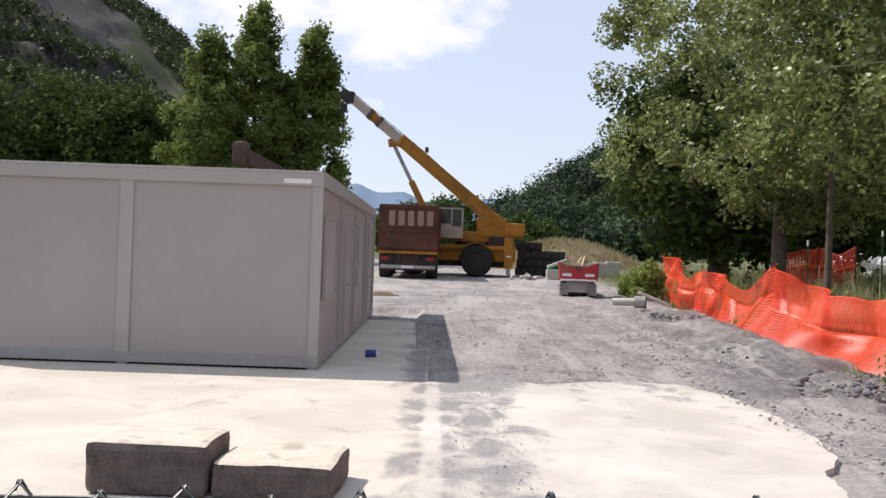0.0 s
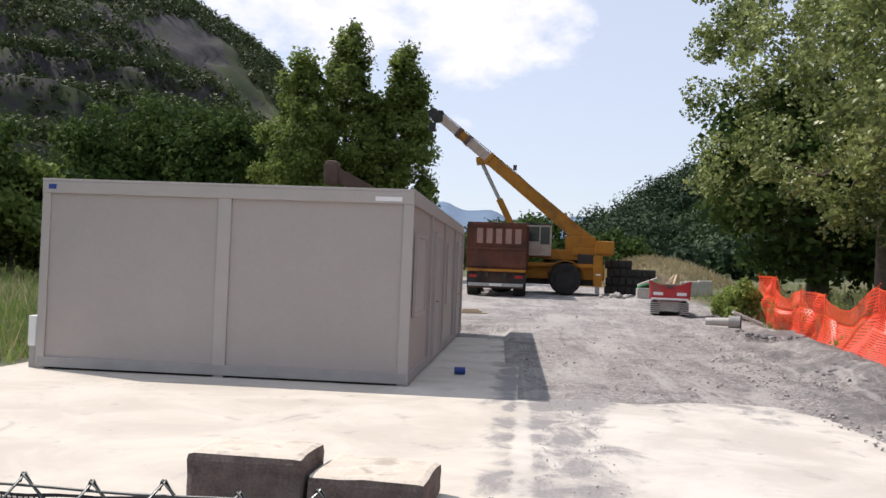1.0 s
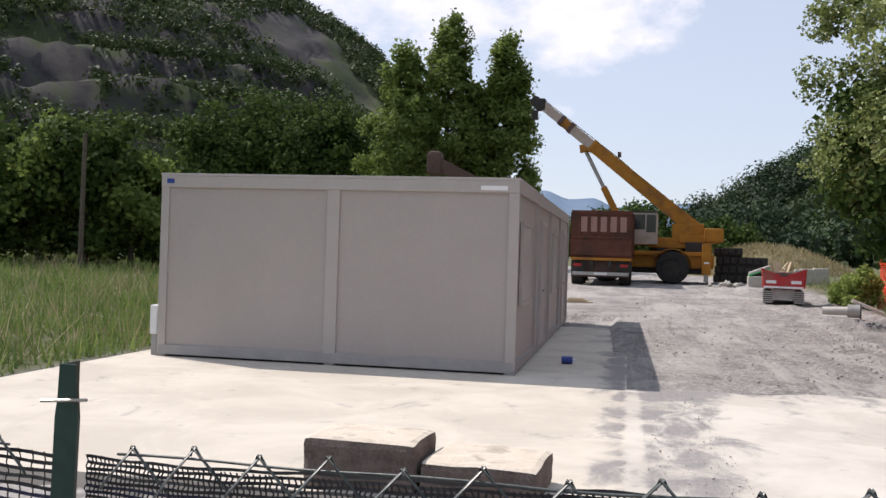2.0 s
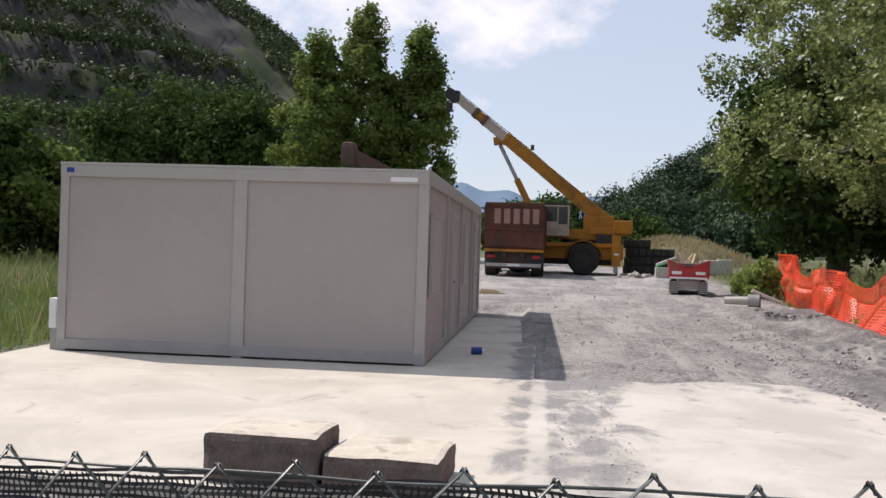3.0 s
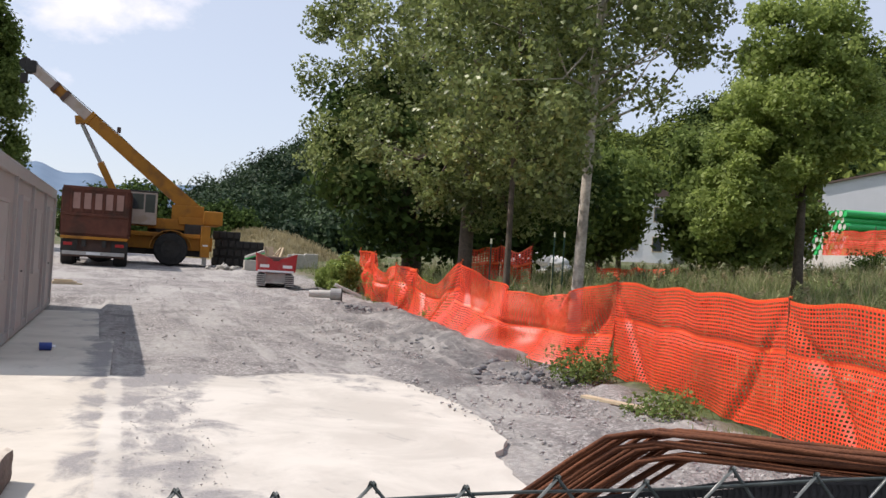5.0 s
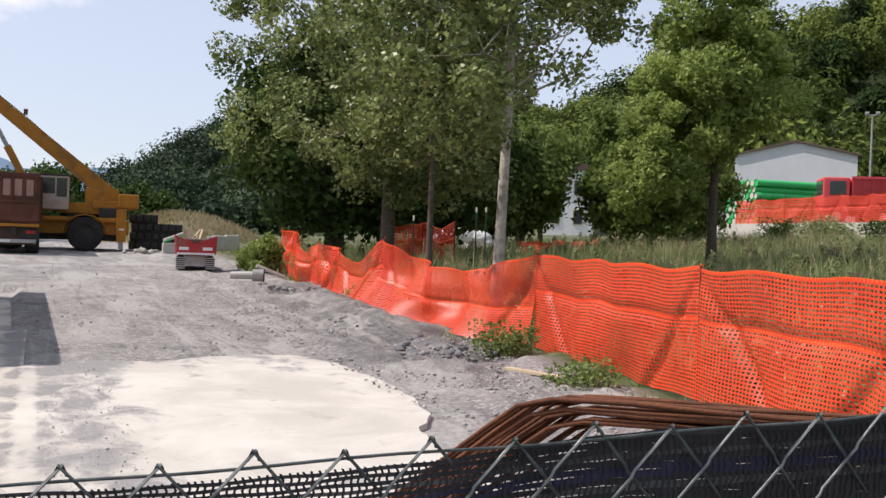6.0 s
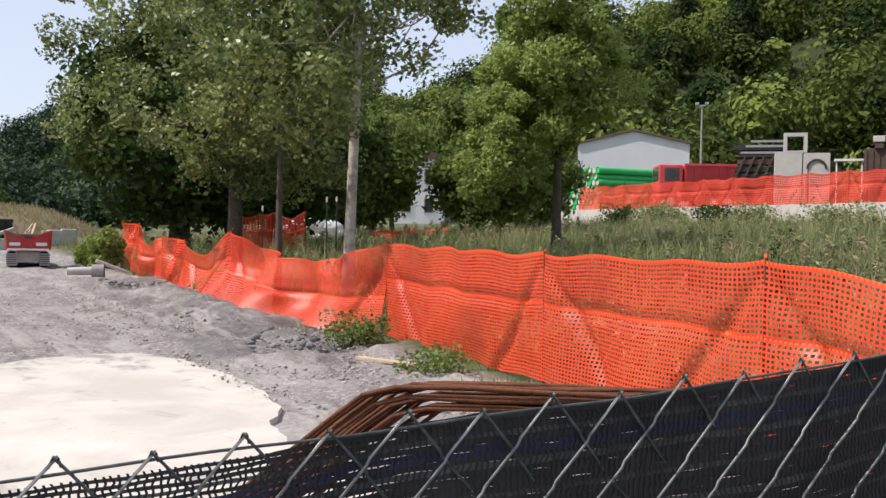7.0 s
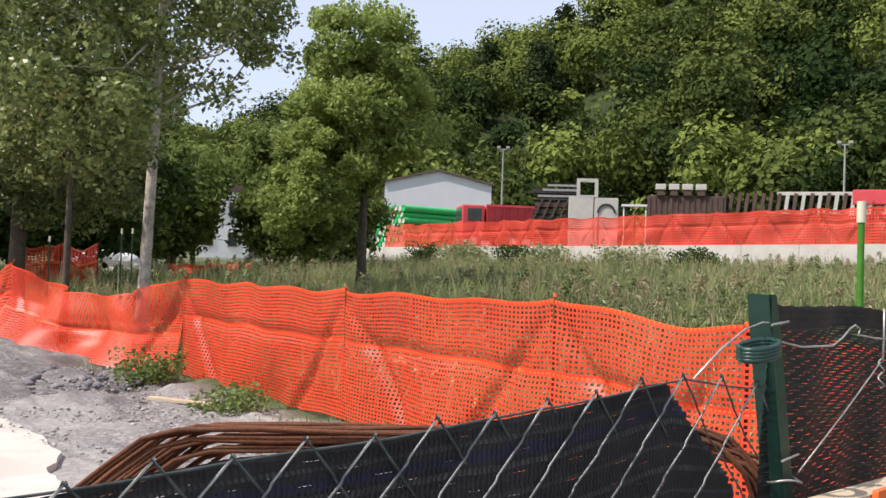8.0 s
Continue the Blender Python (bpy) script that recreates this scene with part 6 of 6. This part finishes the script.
def shed():
    x, y, z = on_yard(44.7, 96)
    t = thing("shed", pose(x, y, z, 0, 0, -44.7), "white gabled industrial shed with a brown roof edge", "building")
    w, e, p = 5.6, 7.6, 8.9
    bm = bmesh.new()
    for yy in (0.0, 22.0):
        v = [bm.verts.new(q) for q in ((-w, yy, 0), (w, yy, 0), (w, yy, e), (0, yy, p), (-w, yy, e))]
        bm.faces.new(v if yy else v[::-1])
    vs = list(bm.verts)
    for i in (0, 1, 4):
        j = (i + 1) % 5
        bm.faces.new((vs[i], vs[j], vs[j + 5], vs[i + 5]))
    part("wall", bm, M_SHED, t)
    for sx in (-1, 1):
        part("roof", beam(bmesh.new(), (sx * (w + 0.25) / 2, -0.3, (e + p) / 2 + 0.08), (sx * (w + 0.25) / 2, 22.3, (e + p) / 2 + 0.08), 0.1, 0.1), M_ROOF, t)
        bm = bmesh.new()
        v = [bm.verts.new(q) for q in ((0, -0.3, p + 0.2), (sx * (w + 0.3), -0.3, e + 0.12), (sx * (w + 0.3), 22.3, e + 0.12), (0, 22.3, p + 0.2))]
        f = bm.faces.new(v)
        ex = bmesh.ops.extrude_face_region(bm, geom=[f])
        for q in ex["geom"]:
            if isinstance(q, bmesh.types.BMVert):
                q.co.z -= 0.18
        part("roof_sheet", bm, M_ROOF, t)
    part("door", boxes((-1.8, 1.8, -0.06, 0.0, 0, 3.6)), M_SHED_GREY, t)
    part("lower_band", boxes((-w, w, -0.04, 0.0, 3.7, 3.9)), M_SHED_GREY, t)
    wg = part("wing", boxes((-w - 4.2, -w - 0.02, 1.0, 10, 0, 6.0)), M_SHED_GREY, t)
    part("wing_roof", boxes((-w - 4.4, -w - 0.02, 0.8, 10.2, 6.0, 6.2)), M_ROOF, wg)


shed()


def yard_lamp(az, d, h):
    x, y, z = on_yard(az, d)
    t = thing("flood_lamp", pose(x, y, z, 0, 0, -az), "slim grey lamp post with two floodlights", "street lamp", "lamps of the yard")
    part("post", rod(bmesh.new(), (0, 0, -0.2), (0, 0, h), 0.11, 0.07, sides=12), M_STEEL, t)
    part("crossarm", boxes((-0.55, 0.55, -0.05, 0.05, h - 0.06, h + 0.04)), M_STEEL, t)
    for sx in (-1, 1):
        part("lamp", boxes((sx * 0.42 - 0.17, sx * 0.42 + 0.17, -0.2, 0.1, h + 0.04, h + 0.26), bevel=0.03), M_STEEL, t)


yard_lamp(48.7, 85, 9.9)
yard_lamp(68.7, 78, 9.3)


def pipe_stack():
    x, y, z = on_yard(42.6, 70)
    t = thing("pipe_stack", pose(x, y, z, 0, 0, -8), "stack of bright green plastic pipes in the yard", "pipes")
    r = 0.26
    for row in range(7):
        for k in range(8 - (row % 2)):
            yy = k * 2.05 * r + (row % 2) * r
            zz = r + row * 1.78 * r
            bm = bmesh.new()
            rod(bm, (0.05 * math.sin(k * 3 + row), yy, zz), (5.6, yy, zz), r, sides=14, caps=False)
            rod(bm, (0.05 * math.sin(k * 3 + row), yy, zz), (5.6, yy, zz), r * 0.9, sides=14, caps=False)
            pp = part("pipe", bm, M_GREEN_PIPE, t, smooth=True)
            part("end_cap", rod(bmesh.new(), (0.02, yy, zz), (0.05, yy, zz), r * 0.88, sides=14), M_PRECAST if (k + row) % 3 else M_GREEN_PIPE, pp)
    return t


pipe_stack()


def yard_dumper():
    x, y, z = on_yard(48.5, 67)
    t = thing("dump_truck", pose(x, y, z, 0, 0, -48 + 12), "red dump truck parked behind the yard net", "truck")
    t.scale = (1.25, 1.25, 1.25)
    bm = bmesh.new()
    rings = []
    for xx, zb, zt in ((-0.9, 1.05, 2.45), (2.0, 0.95, 2.5)):
        rings.append([bm.verts.new(q) for q in ((xx, -0.9, zb), (xx, -1.2, zt), (xx, 1.2, zt), (xx, 0.9, zb))])
    for i in range(4):
        bm.faces.new((rings[0][i], rings[0][(i + 1) % 4], rings[1][(i + 1) % 4], rings[1][i]))
    bm.faces.new(rings[0][::-1])
    bm.faces.new(rings[1])
    body = part("tipper_body", bm, M_TRUCK_RED, t)
    for k in range(7):
        part("rib", beam(bmesh.new(), (-0.8 + k * 0.45, -0.93, 1.1), (-0.8 + k * 0.45, -1.22, 2.45), 0.08, 0.07), M_TRUCK_RED, body)
    part("rim", boxes((-0.95, 2.05, -1.25, -1.15, 2.42, 2.55)), M_TRUCK_RED, body)
    cab = part("cab", boxes((-2.3, -1.0, -1.1, 1.1, 0.7, 2.5), bevel=0.08), M_TRUCK_RED, t)
    part("window", boxes((-2.0, -1.2, -1.115, -1.1, 1.6, 2.3)), M_GLASS, cab)
    part("windscreen", boxes((-2.315, -2.3, -0.9, 0.9, 1.6, 2.35)), M_GLASS, cab)
    part("chassis", boxes((-2.2, 2.0, -0.5, 0.5, 0.5, 0.95)), M_DARK, t)
    for xx in (-1.6, 0.7, 1.5):
        for yy in (-0.95, 0.95):
            wheel(t, xx, yy, 0.45, 0.45, 0.32, (0, 1, 0), M_WHITE)


yard_dumper()


def yard_stacks():
    x, y, z = on_yard(52.2, 60)
    t = thing("steel_formwork", pose(x, y, z, 0, 0, -50), "stack of dark steel formwork panels", "formwork")
    for k in range(9):
        part("panel", boxes((-1.7 + 0.12 * (k % 4), 1.5, 0.0, 1.2, 0.45 * k, 0.45 * k + 0.3)), M_DARK if k % 3 else M_BROWN, t)
    for k, zz in enumerate((3.35, 3.75, 4.05)):
        part("pale_edge", boxes((-1.3 + 0.3 * k, 1.4, -0.03, 0.0, zz, zz + 0.14)), M_STEEL, t)
    for k in range(5):
        part("strut", beam(bmesh.new(), (-1.5 + k * 0.55, -0.06, 2.0), (-1.0 + k * 0.55, -0.06, 3.2), 0.05, 0.1), M_BROWN, t)
    x, y, z = on_yard(54.4, 57)
    t = thing("box_culvert", pose(x, y, z, 0, 0, -52), "pale precast concrete box with a round opening", "precast box")
    part("body", boxes((-1.5, 0.0, 0, 1.6, 0, 3.15), bevel=0.03), M_PRECAST, t)
    part("body_half", boxes((0.06, 1.5, 0, 1.6, 0, 3.1), bevel=0.03), M_PRECAST, t)
    bm = bmesh.new()
    for i in range(14):
        a0, a1 = math.pi * i / 14, math.pi * (i + 1) / 14
        beam(bm, (0.78 + 0.5 * math.cos(a0), -0.03, 2.2 + 0.5 * math.sin(a0)), (0.78 + 0.5 * math.cos(a1), -0.03, 2.2 + 0.5 * math.sin(a1)), 0.08, 0.12)
    part("opening_ring", bm, M_DARK, t)
    t2 = thing("precast_portal", pose(x - 0.25, y + 0.3, z + 3.13, 0, 0, -52), "pale precast concrete frame resting on a box", "precast frame")
    part("frame", boxes((-0.65, -0.45, 0, 0.5, 0, 1.15), (0.45, 0.65, 0, 0.5, 0, 1.15), (-0.45, 0.45, 0, 0.5, 0.95, 1.15), (-0.45, 0.45, 0, 0.5, 0, 0.12)), M_PRECAST, t2)
    x, y, z = on_yard(60.0, 56)
    t = thing("steel_container", pose(x, y, z, 0, 0, -58), "long brown steel container in the yard", "container")
    part("body", boxes((-2.3, 2.2, 0, 2.4, 0, 3.2), bevel=0.03), M_BROWN, t)
    for k in range(14):
        part("corrugation", boxes((-2.25 + 0.32 * k, -2.13 + 0.32 * k, -0.05, 0.0, 0.1, 3.1)), M_BROWN, t)
    for k in range(4):
        b = thing("precast_block", pose(x - 1.0 + 0.42 * k, y + 1.2 - 0.65 * k, z + 3.2, 0, 0, -58), "pale capped concrete block on the steel container", "block", "blocks on the container")
        part("base", boxes((-0.22, 0.22, 0, 0.4, 0, 0.34)), M_BROWN, b)
        part("cap", boxes((-0.3, 0.3, -0.05, 0.45, 0.34, 0.68), bevel=0.03), M_PRECAST, b)
    x, y, z = on_yard(66.0, 58)
    t = thing("panel_rack", pose(x, y, z, 0, 0, -66), "long rack of upright grey and brown shuttering panels", "formwork")
    part("sill", boxes((-4.6, 5.4, 0, 1.5, 0, 2.3)), M_BROWN, t)
    for k in range(22):
        xx = -4.5 + k * 0.45
        part("panel", beam(bmesh.new(), (xx, 0.2, 2.3), (xx + 0.16, 0.2, 3.55), 0.9, 0.2), M_PRECAST if k > 8 and k % 2 else M_BROWN, t)
    part("top_rail", boxes((-0.9, 5.4, -0.1, 0.1, 3.45, 3.65), (-0.9, 5.4, -0.1, 0.1, 2.35, 2.55)), M_PRECAST, t)
    part("red_rail", boxes((3.2, 6.6, -0.3, 0.0, 2.9, 3.75), bevel=0.05), M_TRUCK_RED, t)
    x, y, z = on_yard(56.9, 57)
    t = thing("white_table", pose(x, y, z, 0, 0, -57), "white trestle standing in the yard", "trestle")
    part("top", boxes((-0.8, 0.8, 0, 0.6, 2.62, 2.74)), M_WHITE, t)
    for xx in (-0.7, 0.62):
        part("leg", boxes((xx, xx + 0.08, 0.1, 0.18, 0, 2.62)), M_WHITE, t)


yard_stacks()


# ---- posts, sacks and a house across the meadow ----
def lime_post(az, d, h, r=0.03, cap=True, mat=M_LIME, label="thin bright green post with a cream cap"):
    x, y = plan(az, d)
    t = thing("marker_post", pose(x, y, ground_at(x, y)), label, "post")
    part("shaft", rod(bmesh.new(), (0, 0, -0.1), (0, 0, h), r, sides=12), mat, t)
    if cap:
        part("cap", rod(bmesh.new(), (0, 0, h - 0.02), (0, 0, h + 0.14), r * 1.35, sides=14), M_CREAM, t)


lime_post(70.0, 7.6, 2.12, 0.025)
lime_post(25.9, 28, 1.9, 0.022, mat=M_GREEN_POST, label="dark green post with a pale cap in the meadow")
lime_post(26.5, 28, 1.9, 0.022, mat=M_GREEN_POST, label="dark green post with a pale cap in the meadow")
lime_post(22.0, 28, 1.7, 0.022, mat=M_GREEN_POST, label="dark green post with a pale cap in the meadow")


def white_sacks():
    x, y = plan(24.8, 43)
    t = thing("sack_heap", pose(x, y, ground_at(x, y), 0, 0, -25), "heap of white bulk sacks beyond the net", "sacks")
    t.scale = (1.35, 1.35, 1.05)
    r = random.Random(3)
    for k in range(9):
        bm = bmesh.new()
        bmesh.ops.create_icosphere(bm, subdivisions=3, radius=1)
        sx, sz = r.uniform(0.3, 0.5), r.uniform(0.26, 0.42)
        for v in bm.verts:
            q = v.co.copy()
            v.co = Vector((q.x * sx, q.y * 0.35, q.z * sz)) * (1 + 0.18 * noise.noise(q * 2.2 + Vector((k, 0, 0))))
            v.co += Vector((-0.95 + 0.24 * k, r.uniform(-0.02, 0.02), sz * 0.9 + (0.35 if k % 2 else 0.0)))
        part("sack", bm, M_WHITE, t, smooth=True)
    base = part("pallet", boxes((-1.2, 1.3, -0.5, 0.6, 0, 0.14)), M_WOOD, t)


white_sacks()
tn = thing("barrier_net", pose(0, 0, 0), "orange barrier net half hidden by trees beyond the meadow edge", "barrier net")
for i, (a, b, d) in enumerate(((20.6, 22.6, 33), (22.6, 24.6, 33), (28.6, 31.0, 40), (31.0, 33.5, 41))):
    p, q = plan(a, d), plan(b, d)
    rise = 1.5 if d < 35 else 0.62
    net_span(tn, p, q, (ground_at(*p) + rise, ground_at(*q) + rise), (ground_at(*p) + 0.05, ground_at(*q) + 0.05), 0.10, M_NET, M_NET_BAND, 400 + i, sag=0.15, fold=0.1)
    for c in (p, q):
        part("post", rod(bmesh.new(), (*c, ground_at(*c) - 0.1), (*c, ground_at(*c) + rise + 0.1), 0.02, sides=8), M_REBAR, tn)


def house():
    x, y = plan(31.6, 88)
    t = thing("house", pose(x, y, ground_at(x, y), 0, 0, -30), "small white house half hidden by trees", "house")
    part("wall", boxes((-2.4, 2.4, 0, 6, 0, 6.4)), M_WHITE, t)
    bm = bmesh.new()
    for yy in (-0.3, 6.3):
        [bm.verts.new(q) for q in ((-2.8, yy, 6.3), (0, yy, 7.5), (2.8, yy, 6.3))]
    v = list(bm.verts)
    for a in ((0, 1, 4, 3), (1, 2, 5, 4), (0, 3, 5, 2)):
        bm.faces.new([v[i] for i in a])
    bm.faces.new((v[0], v[2], v[1]))
    bm.faces.new((v[3], v[4], v[5]))
    part("roof", bm, M_ROOF, t)
    for xx in (-1.3, 0.9):
        for zz in (1.2, 4.0):
            wn_ = part("window", boxes((xx - 0.4, xx + 0.4, -0.04, 0.0, zz, zz + 1.3)), M_GLASS, t)
            part("window_frame", boxes((xx - 0.48, xx - 0.4, -0.06, 0, zz - 0.08, zz + 1.38), (xx + 0.4, xx + 0.48, -0.06, 0, zz - 0.08, zz + 1.38), (xx - 0.4, xx + 0.4, -0.06, 0, zz + 1.3, zz + 1.38), (xx - 0.4, xx + 0.4, -0.06, 0, zz - 0.08, zz)), M_WOOD, wn_)


house()
